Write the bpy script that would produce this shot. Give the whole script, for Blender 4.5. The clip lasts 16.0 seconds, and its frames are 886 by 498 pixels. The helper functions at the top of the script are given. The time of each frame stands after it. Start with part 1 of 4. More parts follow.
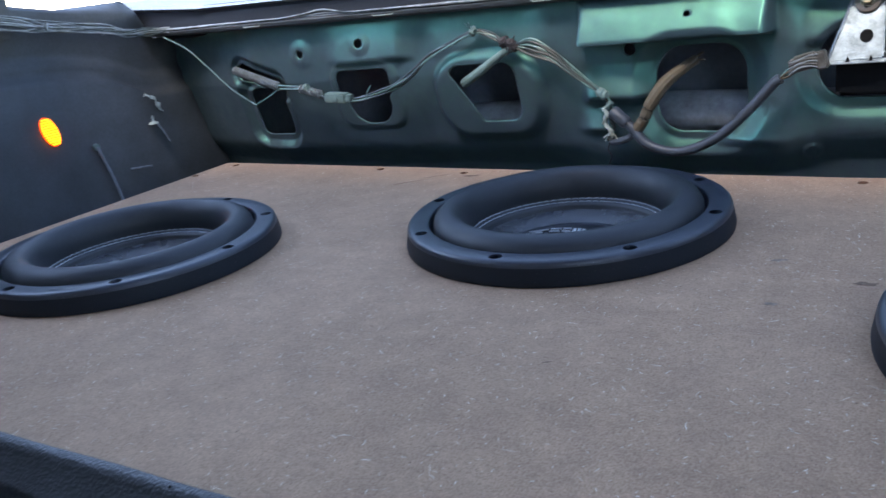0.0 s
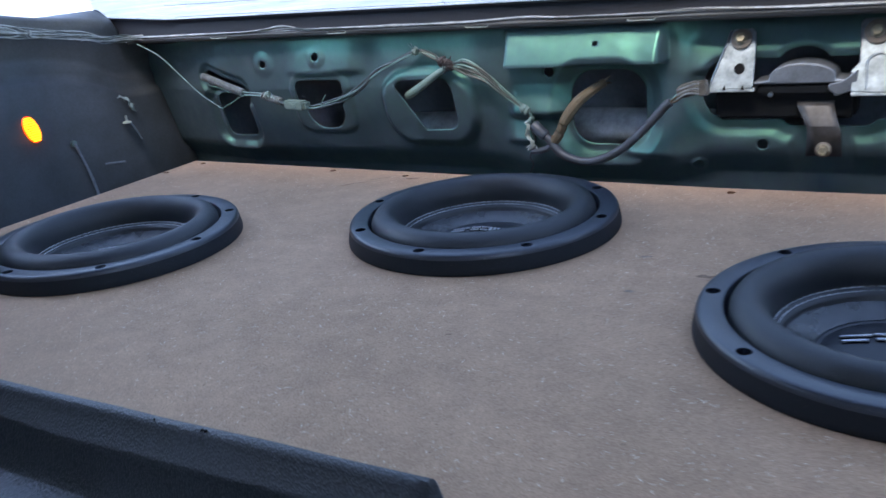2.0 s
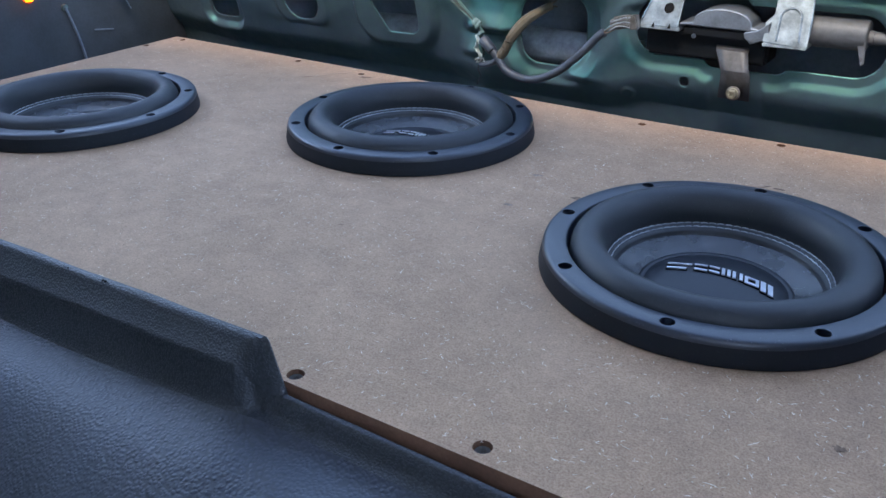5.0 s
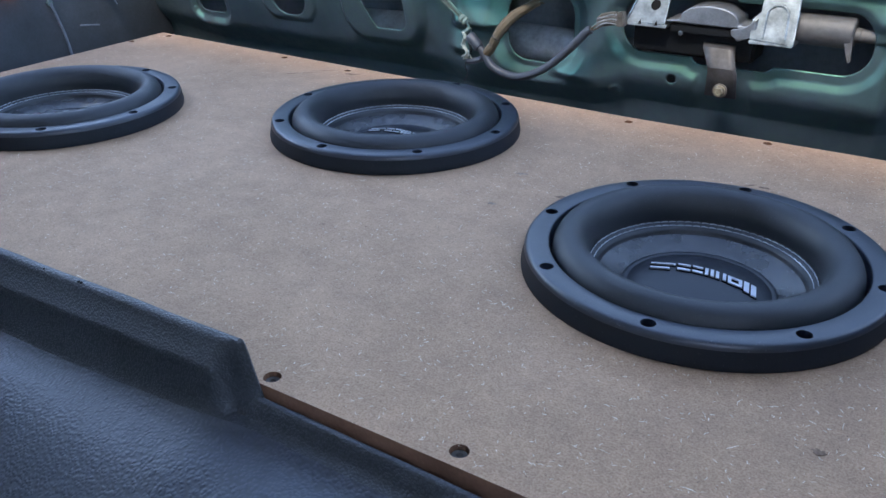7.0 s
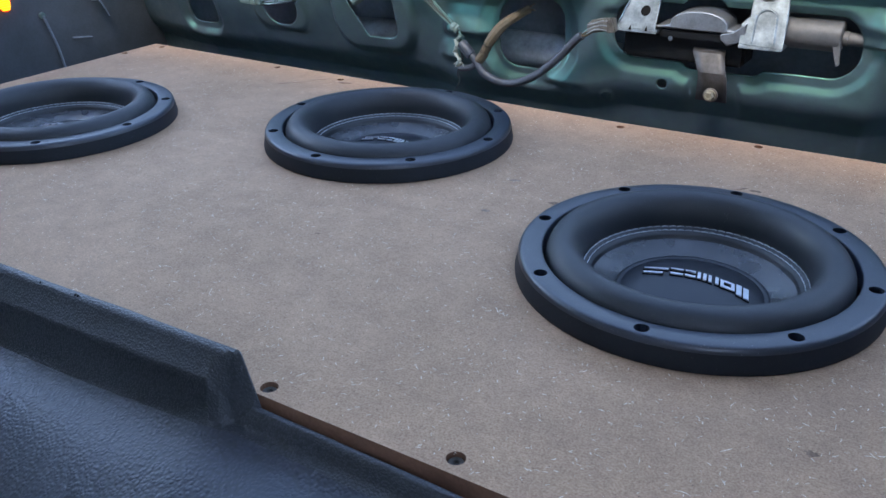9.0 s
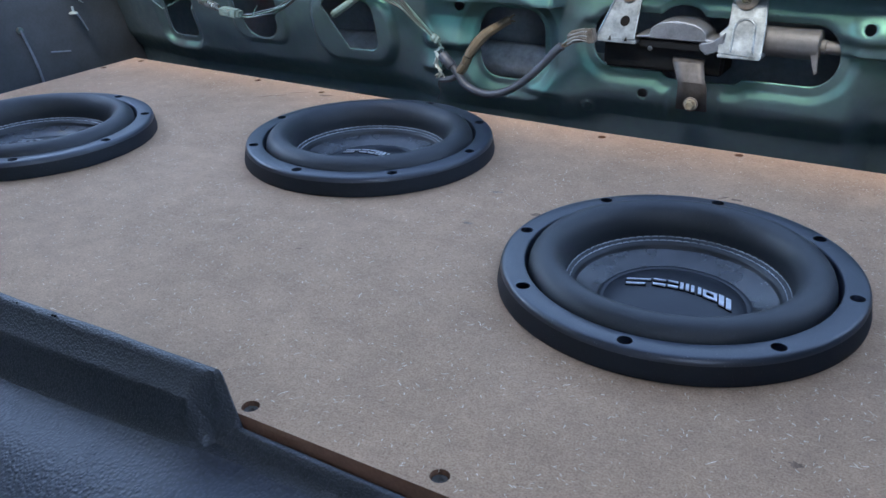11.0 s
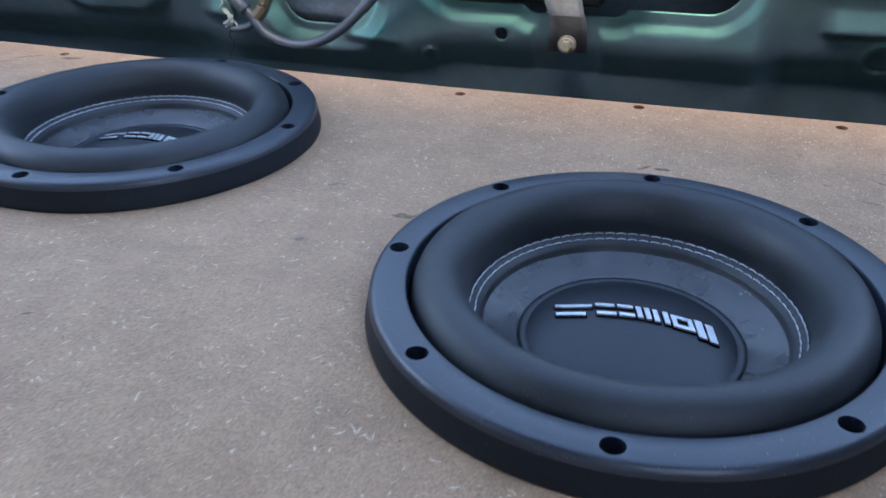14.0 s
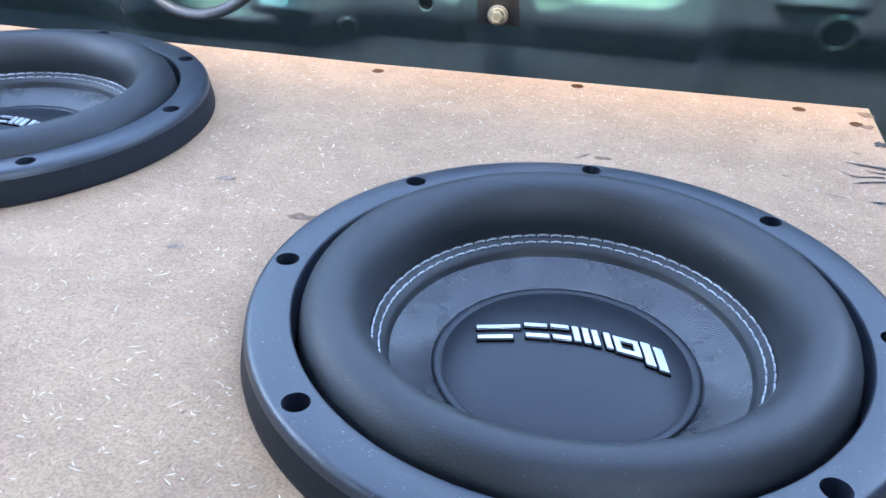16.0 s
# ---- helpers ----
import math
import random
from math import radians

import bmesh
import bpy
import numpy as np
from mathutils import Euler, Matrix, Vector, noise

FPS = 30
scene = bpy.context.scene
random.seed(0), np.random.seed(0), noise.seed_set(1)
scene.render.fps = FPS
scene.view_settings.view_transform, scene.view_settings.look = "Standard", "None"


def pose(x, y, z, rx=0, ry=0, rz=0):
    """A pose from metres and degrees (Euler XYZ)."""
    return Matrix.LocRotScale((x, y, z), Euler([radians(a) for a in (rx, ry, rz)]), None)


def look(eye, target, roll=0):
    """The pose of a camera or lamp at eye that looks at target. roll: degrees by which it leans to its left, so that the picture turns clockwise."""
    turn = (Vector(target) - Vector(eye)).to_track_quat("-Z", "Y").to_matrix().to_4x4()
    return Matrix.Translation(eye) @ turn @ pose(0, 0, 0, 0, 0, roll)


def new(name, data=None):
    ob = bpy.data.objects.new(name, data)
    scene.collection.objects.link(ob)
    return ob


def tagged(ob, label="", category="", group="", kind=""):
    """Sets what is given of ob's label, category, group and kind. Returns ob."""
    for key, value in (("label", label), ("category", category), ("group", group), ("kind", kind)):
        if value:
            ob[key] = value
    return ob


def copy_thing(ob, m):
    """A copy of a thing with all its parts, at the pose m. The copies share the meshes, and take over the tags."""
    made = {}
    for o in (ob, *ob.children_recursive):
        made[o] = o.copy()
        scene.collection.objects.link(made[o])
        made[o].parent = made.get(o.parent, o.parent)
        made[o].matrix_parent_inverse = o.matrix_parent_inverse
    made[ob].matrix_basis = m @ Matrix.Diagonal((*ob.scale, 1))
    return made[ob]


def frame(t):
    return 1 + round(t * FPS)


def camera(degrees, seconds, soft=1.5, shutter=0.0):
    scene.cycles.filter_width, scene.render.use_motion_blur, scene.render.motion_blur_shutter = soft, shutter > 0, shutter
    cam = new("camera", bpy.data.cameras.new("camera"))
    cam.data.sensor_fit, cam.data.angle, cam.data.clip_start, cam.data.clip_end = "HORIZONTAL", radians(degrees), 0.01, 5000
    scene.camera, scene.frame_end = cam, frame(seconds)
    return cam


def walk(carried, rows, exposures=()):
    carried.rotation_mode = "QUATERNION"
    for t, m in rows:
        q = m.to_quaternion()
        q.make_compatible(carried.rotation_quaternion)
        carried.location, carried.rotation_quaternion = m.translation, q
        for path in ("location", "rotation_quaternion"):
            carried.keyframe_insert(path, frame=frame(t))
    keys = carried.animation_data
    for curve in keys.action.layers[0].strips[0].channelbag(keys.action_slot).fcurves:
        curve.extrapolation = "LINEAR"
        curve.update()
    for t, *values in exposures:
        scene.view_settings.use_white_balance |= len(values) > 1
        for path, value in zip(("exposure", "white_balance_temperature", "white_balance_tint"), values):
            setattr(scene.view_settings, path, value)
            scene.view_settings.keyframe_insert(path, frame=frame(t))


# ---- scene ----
cam = camera(54.87, 16.0, soft=1.5, shutter=0.5)
PATH = [
    (0, (0.9156, -0.8110, 0.2272), (0.3739, -0.0333, -0.0919), -7.63),
    (0.5, (0.9140, -0.7878, 0.2162), (0.4029, 0.0080, -0.1087), -7.25),
    (1, (0.9138, -0.7900, 0.1899), (0.4360, 0.0258, -0.1358), -5.17),
    (1.5, (0.9339, -0.8350, 0.2208), (0.4658, -0.0219, -0.1253), -5.61),
    (2, (1.0143, -0.8995, 0.2716), (0.5068, -0.1055, -0.0630), -6.10),
    (2.5, (1.0964, -0.9392, 0.2859), (0.5784, -0.1443, -0.0300), -2.67),
    (3, (1.1169, -0.9261, 0.3053), (0.5994, -0.1447, -0.0436), -1.73),
    (3.5, (1.1273, -0.9233, 0.3050), (0.6217, -0.1599, -0.0970), -0.64),
    (4, (1.1384, -0.9215, 0.3120), (0.6379, -0.1735, -0.1239), -0.56),
    (6.5, (1.1504, -0.9053, 0.3087), (0.6489, -0.1703, -0.1477), -0.47),
    (7, (1.1518, -0.9039, 0.3116), (0.6569, -0.1645, -0.1448), -0.39),
    (7.5, (1.1525, -0.9069, 0.3128), (0.6593, -0.1635, -0.1390), -0.47),
    (8, (1.1526, -0.9080, 0.3138), (0.6600, -0.1653, -0.1399), -0.66),
    (8.5, (1.1540, -0.9072, 0.3145), (0.6603, -0.1656, -0.1398), -0.91),
    (9, (1.1543, -0.9057, 0.3154), (0.6621, -0.1611, -0.1357), -1.06),
    (11.5, (1.1538, -0.8963, 0.3176), (0.6777, -0.1355, -0.1235), -1.57),
    (12, (1.1504, -0.8915, 0.3132), (0.6776, -0.1278, -0.1263), -1.81),
    (12.5, (1.1473, -0.8882, 0.3090), (0.6801, -0.1202, -0.1289), -1.98),
    (13, (1.1109, -0.8429, 0.2981), (0.7087, -0.0452, -0.1513), -2.70),
    (13.5, (1.0483, -0.7538, 0.2521), (0.7493, 0.0742, -0.2222), -1.10),
    (14, (1.0165, -0.6975, 0.2417), (0.7494, 0.1326, -0.2479), -0.09),
    (14.5, (1.0148, -0.6311, 0.2316), (0.7665, 0.1838, -0.2921), -0.22),
    (15, (1.0127, -0.6131, 0.2158), (0.7887, 0.2177, -0.2937), 0.88),
    (15.5, (1.0168, -0.6123, 0.2148), (0.7994, 0.2189, -0.2968), 1.04),
    (16, (1.0138, -0.6196, 0.2167), (0.8114, 0.2149, -0.2958), 1.37),
]
EXPOSURES = [(0.0, 4.41, 6990.0, 16.5), (1.0, 4.59, 6990.0, 16.5), (1.5, 4.64, 6990.0, 16.5), (2.0, 4.44, 6990.0, 16.5), (2.5, 4.33, 7060.0, 16.0), (4.0, 4.67, 7120.0, 15.0), (7.0, 4.8, 7120.0, 15.0), (12.5, 4.7, 7120.0, 14.0), (13.5, 4.82, 7150.0, 14.3), (14.0, 4.94, 7200.0, 14.2), (14.5, 5.65, 7400.0, 13.6), (15.0, 5.68, 7400.0, 13.6), (16.0, 5.96, 7400.0, 14.0)]
walk(cam, [(t, look(eye, target, roll)) for t, eye, target, roll in PATH], EXPOSURES)

# ---- world and sun ----
SUN_ELEVATION, SUN_AZIMUTH = 52.0, 180.0
world = bpy.data.worlds.new("world")
scene.world = world
world.use_nodes = True
wn = world.node_tree
sky = wn.nodes.new("ShaderNodeTexSky")
sky.sky_type = "NISHITA"
sky.sun_disc = False
sky.dust_density = 0.3
sky.sun_elevation = radians(SUN_ELEVATION)
sky.sun_rotation = radians(SUN_AZIMUTH)
wn.nodes["Background"].inputs["Strength"].default_value = 0.12
wn.links.new(sky.outputs["Color"], wn.nodes["Background"].inputs["Color"])
sun_data = bpy.data.lights.new("sun", "SUN")
sun_data.energy, sun_data.angle, sun_data.color = 0.5, radians(30), (1.0, 0.95, 0.88)
sun = new("sun", sun_data)
sun.matrix_world = look((10 * math.sin(radians(SUN_AZIMUTH)), 10 * math.cos(radians(SUN_AZIMUTH)), 10 * math.tan(radians(SUN_ELEVATION))), (0, 0, 0))


# ---- materials ----
def material(name, color, rough=0.5, metal=0.0, spec=0.5, coat=0.0):
    m = bpy.data.materials.new(name)
    m.use_nodes = True
    b = m.node_tree.nodes["Principled BSDF"]
    b.inputs["Base Color"].default_value = (*color, 1)
    b.inputs["Roughness"].default_value = rough
    b.inputs["Metallic"].default_value = metal
    b.inputs["Specular IOR Level"].default_value = spec
    b.inputs["Coat Weight"].default_value = coat
    return m, m.node_tree, b


def node(tree, kind, **values):
    n = tree.nodes.new("ShaderNode" + kind)
    for key, value in values.items():
        n.inputs[key.replace("_", " ")].default_value = value
    return n


def coords(tree, scale=(1, 1, 1)):
    c = tree.nodes.new("ShaderNodeTexCoord")
    m = tree.nodes.new("ShaderNodeMapping")
    m.inputs["Scale"].default_value = scale
    tree.links.new(c.outputs["Object"], m.inputs["Vector"])
    return m.outputs["Vector"]


def ramp(tree, fac, stops, way="LINEAR"):
    r = tree.nodes.new("ShaderNodeValToRGB")
    r.color_ramp.interpolation = way
    while len(r.color_ramp.elements) < len(stops):
        r.color_ramp.elements.new(0.5)
    for e, (p, c) in zip(r.color_ramp.elements, stops):
        e.position, e.color = p, (*c, 1)
    tree.links.new(fac, r.inputs["Fac"])
    return r.outputs["Color"]


def mixed(tree, fac, a, b, how="MIX"):
    m = tree.nodes.new("ShaderNodeMix")
    m.data_type, m.blend_type = "RGBA", how
    for key, v in (("Factor", fac), (6, a), (7, b)):
        socket = m.inputs[key]
        if isinstance(v, (int, float)):
            socket.default_value = v
        elif isinstance(v, tuple):
            socket.default_value = (*v, 1)
        else:
            tree.links.new(v, socket)
    return m.outputs[2]


def bump(tree, b, height, strength, distance, normal=None):
    n = node(tree, "Bump", Strength=strength, Distance=distance)
    tree.links.new(height, n.inputs["Height"])
    if normal:
        tree.links.new(normal, n.inputs["Normal"])
    tree.links.new(n.outputs["Normal"], b.inputs["Normal"])
    return n.outputs["Normal"]


def grained(name, color, rough, grain, depth, metal=0.0, spec=0.5, vary=0.35, coat=0.0, stain=12.0, strength=0.5, dust=0.0):
    """Paint, rubber or metal with mottling at two scales and a fine relief."""
    m, t, b = material(name, color, rough, metal, spec, coat)
    v = coords(t)
    big = node(t, "TexNoise", Scale=stain, Detail=5.0, Roughness=0.6)
    fine = node(t, "TexNoise", Scale=grain, Detail=3.0, Roughness=0.6)
    for n in (big, fine):
        t.links.new(v, n.inputs["Vector"])
    lo, hi = tuple(c * (1 - vary) for c in color), tuple(min(1, c * (1 + vary)) for c in color)
    c1 = ramp(t, big.outputs["Fac"], [(0.3, lo), (0.7, hi)])
    c2 = ramp(t, fine.outputs["Fac"], [(0.3, (0.8, 0.8, 0.8)), (0.7, (1, 1, 1))])
    c3 = mixed(t, 1.0, c1, c2, "MULTIPLY")
    if dust:
        for size, cut in ((170.0, 0.09), (420.0, 0.16)):
            vo = node(t, "TexVoronoi", Scale=size, Randomness=1.0)
            t.links.new(v, vo.inputs["Vector"])
            some = node(t, "TexNoise", Scale=size * 0.35, Detail=1.0)
            t.links.new(v, some.inputs["Vector"])
            spot = ramp(t, vo.outputs["Distance"], [(cut * 0.5, (1, 1, 1)), (cut, (0, 0, 0))])
            few = ramp(t, some.outputs["Fac"], [(0.5, (0, 0, 0)), (0.6, (dust, dust, dust))])
            c3 = mixed(t, mixed(t, 1.0, spot, few, "MULTIPLY"), c3, (0.3, 0.3, 0.3))
    t.links.new(c3, b.inputs["Base Color"])
    r = ramp(t, big.outputs["Fac"], [(0.3, (rough * 0.85,) * 3), (0.75, (min(1, rough * 1.2),) * 3)])
    t.links.new(r, b.inputs["Roughness"])
    bump(t, b, fine.outputs["Fac"], strength, depth)
    return m


def mdf_material():
    m, t, b = material("mdf", (0.4, 0.29, 0.22), 0.75, spec=0.3)
    v = coords(t)
    big = node(t, "TexNoise", Scale=5.0, Detail=6.0, Roughness=0.65)
    mid = node(t, "TexNoise", Scale=260.0, Detail=3.0, Roughness=0.6)
    fine = node(t, "TexNoise", Scale=700.0, Detail=3.0, Roughness=0.7)
    patch = node(t, "TexNoise", Scale=38.0, Detail=3.0, Roughness=0.6)
    for n in (big, mid, fine, patch):
        t.links.new(v, n.inputs["Vector"])
    c = ramp(t, big.outputs["Fac"], [(0.3, (0.43, 0.265, 0.162)), (0.7, (0.567, 0.353, 0.22))])
    c = mixed(t, 1.0, c, ramp(t, mid.outputs["Fac"], [(0.32, (0.84, 0.83, 0.82)), (0.62, (1.0, 1.0, 1.0))]), "MULTIPLY")
    c = mixed(t, 1.0, c, ramp(t, fine.outputs["Fac"], [(0.3, (0.6, 0.57, 0.54)), (0.6, (1.0, 1.0, 1.0))]), "MULTIPLY")
    c = mixed(t, 1.0, c, ramp(t, patch.outputs["Fac"], [(0.32, (0.86, 0.85, 0.86)), (0.62, (1.0, 1.0, 1.0))]), "MULTIPLY")
    # short pale and dark fibres pressed into the face
    for k, (size, turn, tone, cut) in enumerate([(110.0, 1.4, (0.6, 0.47, 0.38), 0.014), (80.0, 2.4, (0.22, 0.14, 0.095), 0.014)]):
        mp = t.nodes.new("ShaderNodeMapping")
        mp.inputs["Rotation"].default_value = (0, 0, turn)
        mp.inputs["Scale"].default_value = (1, 4.5, 1)
        mp.inputs["Location"].default_value = (k * 3.1, k * 1.7, 0)
        warp = node(t, "TexNoise", Scale=60.0, Detail=1.0)
        t.links.new(v, warp.inputs["Vector"])
        add = mixed(t, 0.012, v, warp.outputs["Color"], "ADD")
        t.links.new(add, mp.inputs["Vector"])
        vo = node(t, "TexVoronoi", Scale=size, Randomness=1.0)
        t.links.new(mp.outputs["Vector"], vo.inputs["Vector"])
        f = ramp(t, vo.outputs["Distance"], [(cut * 2.0, (1, 1, 1)), (cut * 4.5, (0, 0, 0))])
        c = mixed(t, f, c, tone)
    t.links.new(c, b.inputs["Base Color"])
    bump(t, b, fine.outputs["Fac"], 0.35, 0.0004)
    return m


def car_paint_material():
    """Green metallic paint with small chips, under an uneven blue-grey film: dust and painted haze."""
    m, t, b = material("green_car_paint", (0.16, 0.275, 0.21), 0.4, 0.92, spec=0.4)
    v = coords(t)
    big = node(t, "TexNoise", Scale=14.0, Detail=6.0, Roughness=0.65)
    fine = node(t, "TexNoise", Scale=420.0, Detail=3.0, Roughness=0.6)
    mid = node(t, "TexNoise", Scale=75.0, Detail=4.0, Roughness=0.7)
    for n in (big, fine, mid):
        t.links.new(v, n.inputs["Vector"])
    c = ramp(t, big.outputs["Fac"], [(0.3, (0.05, 0.155, 0.108)), (0.7, (0.08, 0.225, 0.16))])
    vo = node(t, "TexVoronoi", Scale=130.0, Randomness=1.0)
    t.links.new(v, vo.inputs["Vector"])
    chip = ramp(t, vo.outputs["Distance"], [(0.05, (1, 1, 1)), (0.09, (0, 0, 0))])
    some = ramp(t, mid.outputs["Fac"], [(0.56, (0, 0, 0)), (0.64, (0.8, 0.8, 0.8))])
    c = mixed(t, mixed(t, 1.0, chip, some, "MULTIPLY"), c, (0.03, 0.035, 0.03))
    t.links.new(c, b.inputs["Base Color"])
    t.links.new(ramp(t, mid.outputs["Fac"], [(0.3, (0.34,) * 3), (0.7, (0.5,) * 3)]), b.inputs["Roughness"])
    bump(t, b, fine.outputs["Fac"], 0.08, 0.0002)
    # bluish diffuse layer: part dust, part haze painted in to lift the shade
    dust = node(t, "BsdfDiffuse", Color=(0.08, 0.095, 0.15, 1))
    film = ramp(t, big.outputs["Fac"], [(0.3, (0.34,) * 3), (0.75, (0.54,) * 3)])
    film = mixed(t, 1.0, film, ramp(t, mid.outputs["Fac"], [(0.3, (0.7,) * 3), (0.7, (1.0,) * 3)]), "MULTIPLY")
    mix = t.nodes.new("ShaderNodeMixShader")
    t.links.new(film, mix.inputs[0])
    t.links.new(b.outputs[0], mix.inputs[1])
    t.links.new(dust.outputs[0], mix.inputs[2])
    t.links.new(mix.outputs[0], t.nodes["Material Output"].inputs["Surface"])
    return m


def leather_material(name, color, rough, cell, depth, spec=0.5, ior=1.5):
    m, t, b = material(name, color, rough, spec=spec)
    b.inputs["IOR"].default_value = ior
    v = coords(t)
    warp = node(t, "TexNoise", Scale=cell * 0.5, Detail=1.0)
    t.links.new(v, warp.inputs["Vector"])
    w = mixed(t, 0.0024, v, warp.outputs["Color"], "ADD")
    vo = node(t, "TexVoronoi", Scale=cell, Randomness=0.9)
    vo.feature = "SMOOTH_F1"
    vo.inputs["Smoothness"].default_value = 0.35
    t.links.new(w, vo.inputs["Vector"])
    h = ramp(t, vo.outputs["Distance"], [(0.05, (1, 1, 1)), (0.8, (0, 0, 0))], "EASE")
    big = node(t, "TexNoise", Scale=9.0, Detail=4.0)
    t.links.new(v, big.inputs["Vector"])
    lo, hi = tuple(c * 0.75 for c in color), tuple(c * 1.35 for c in color)
    c = ramp(t, big.outputs["Fac"], [(0.3, lo), (0.7, hi)])
    # shade between the grains, put into the colour
    c = mixed(t, 1.0, c, ramp(t, vo.outputs["Distance"], [(0.4, (1, 1, 1)), (0.8, (0.7,) * 3)]), "MULTIPLY")
    t.links.new(c, b.inputs["Base Color"])
    # the creases between the grains are duller than their tops
    r = ramp(t, vo.outputs["Distance"], [(0.4, (rough,) * 3), (0.8, (0.52,) * 3)])
    t.links.new(r, b.inputs["Roughness"])
    bump(t, b, h, 0.7, depth)
    return m


def weave_material():
    """Woven cloth under a glossy coat that fills the weave in places."""
    m, t, b = material("woven_cone", (0.012, 0.015, 0.022), 0.4, spec=0.8, coat=0.5)
    b.inputs["IOR"].default_value = 1.7
    b.inputs["Coat Roughness"].default_value = 0.17
    c = t.nodes.new("ShaderNodeTexCoord")
    mp = t.nodes.new("ShaderNodeMapping")
    mp.inputs["Rotation"].default_value = (0, 0, 0.6)
    t.links.new(c.outputs["Object"], mp.inputs["Vector"])
    waves = []
    for way in ("X", "Y"):
        w = node(t, "TexWave", Scale=260.0, Distortion=0.6, Detail=1.0)
        w.bands_direction = way
        t.links.new(mp.outputs["Vector"], w.inputs["Vector"])
        waves.append(w)
    h = mixed(t, 1.0, waves[0].outputs["Color"], waves[1].outputs["Color"], "MULTIPLY")
    big = node(t, "TexNoise", Scale=45.0, Detail=4.0, Roughness=0.6)
    t.links.new(c.outputs["Object"], big.inputs["Vector"])
    open_weave = ramp(t, big.outputs["Fac"], [(0.3, (0.35, 0.35, 0.35)), (0.7, (1, 1, 1))])
    t.links.new(ramp(t, big.outputs["Fac"], [(0.25, (0.21,) * 3), (0.75, (0.31,) * 3)]), b.inputs["Roughness"])
    t.links.new(ramp(t, h, [(0.1, (0.004, 0.006, 0.010)), (0.6, (0.014, 0.019, 0.03))]), b.inputs["Base Color"])
    bump(t, b, mixed(t, 1.0, h, open_weave, "MULTIPLY"), 1.0, 0.0011)
    return m


def glass_material():
    m = bpy.data.materials.new("window_glass")
    m.use_nodes = True
    t = m.node_tree
    t.nodes.remove(t.nodes["Principled BSDF"])
    # grey tint put in to dim the sky behind the pane
    clear = node(t, "BsdfTransparent", Color=(0.29, 0.315, 0.33, 1))
    gloss = node(t, "BsdfGlossy", Roughness=0.02)
    facing = node(t, "LayerWeight", Blend=0.35)
    mix = t.nodes.new("ShaderNodeMixShader")
    t.links.new(ramp(t, facing.outputs["Facing"], [(0.4, (0.05, 0.05, 0.05)), (1.0, (0.7, 0.7, 0.7))]), mix.inputs[0])
    t.links.new(clear.outputs[0], mix.inputs[1])
    t.links.new(gloss.outputs[0], mix.inputs[2])
    t.links.new(mix.outputs[0], t.nodes["Material Output"].inputs["Surface"])
    return m


def glow_material(name, color, strength):
    m, t, b = material(name, color, 0.3)
    b.inputs["Emission Color"].default_value = (*color, 1)
    b.inputs["Emission Strength"].default_value = strength
    return m


MDF = mdf_material()
MDF_EDGE = grained("mdf_edge", (0.19, 0.094, 0.058), 0.85, 400.0, 0.0006, spec=0.2)
FIBRE = grained("wood_fibre", (0.77, 0.65, 0.48), 0.6, 300.0, 0.0002, stain=90.0, vary=0.3)
STAIN = grained("old_stain", (0.22, 0.14, 0.095), 0.85, 300.0, 0.0002, spec=0.1, stain=200.0)
SOOT = grained("soot_stain", (0.085, 0.075, 0.068), 0.85, 300.0, 0.0002, spec=0.1, stain=200.0)
GREY_STAIN = grained("grey_scuff", (0.29, 0.21, 0.16), 0.85, 300.0, 0.0002, spec=0.1, stain=200.0)
RING = grained("satin_black_plastic", (0.013, 0.019, 0.031), 0.38, 900.0, 0.0002, spec=0.7, vary=0.2, dust=0.35)
# darker, duller copy of the ring plastic for its shaded side
RING_SHADED = grained("shaded_black_plastic", (0.009, 0.0115, 0.016), 0.6, 600.0, 0.0002, spec=0.25, vary=0.25, dust=0.15)
RUBBER = grained("matt_black_rubber", (0.015, 0.018, 0.0225), 0.5, 1200.0, 0.0003, spec=0.5, vary=0.4, dust=0.16, stain=22.0)
CONE = weave_material()
CAP = grained("smooth_black_cap", (0.009, 0.012, 0.018), 0.42, 700.0, 0.00025, spec=0.45, vary=0.25, dust=0.1)
THREAD = grained("pale_thread", (0.5, 0.52, 0.54), 0.7, 900.0, 0.0002, stain=60.0, vary=0.4)
CHROME = grained("silver_badge", (0.72, 0.74, 0.77), 0.3, 300.0, 0.0001, metal=0.5, vary=0.06)
BLACK = grained("black_recess", (0.006, 0.006, 0.007), 0.8, 300.0, 0.0002, spec=0.1)
GREEN = car_paint_material()
TUBE = grained("dusty_grey_tube", (0.39, 0.43, 0.47), 0.6, 150.0, 0.0004, vary=0.4, stain=40.0)
SKIN = grained("dusty_inner_skin", (0.2, 0.232, 0.27), 0.6, 150.0, 0.0004, vary=0.3)
DARK_TRIM = grained("dark_side_trim", (0.045, 0.053, 0.06), 0.62, 250.0, 0.0004, vary=0.4)
SEAL = grained("black_window_seal", (0.011, 0.014, 0.021), 0.65, 400.0, 0.0003, spec=0.2)
TRIM = leather_material("grained_black_trim", (0.03, 0.033, 0.038), 0.37, 560.0, 0.0004)
LEATHER = leather_material("black_leatherette", (0.009, 0.015, 0.028), 0.46, 370.0, 0.0005, spec=0.8, ior=1.55)
ZINC = grained("zinc_bracket", (0.205, 0.255, 0.29), 0.34, 260.0, 0.0004, metal=0.85, vary=0.4, stain=70.0)
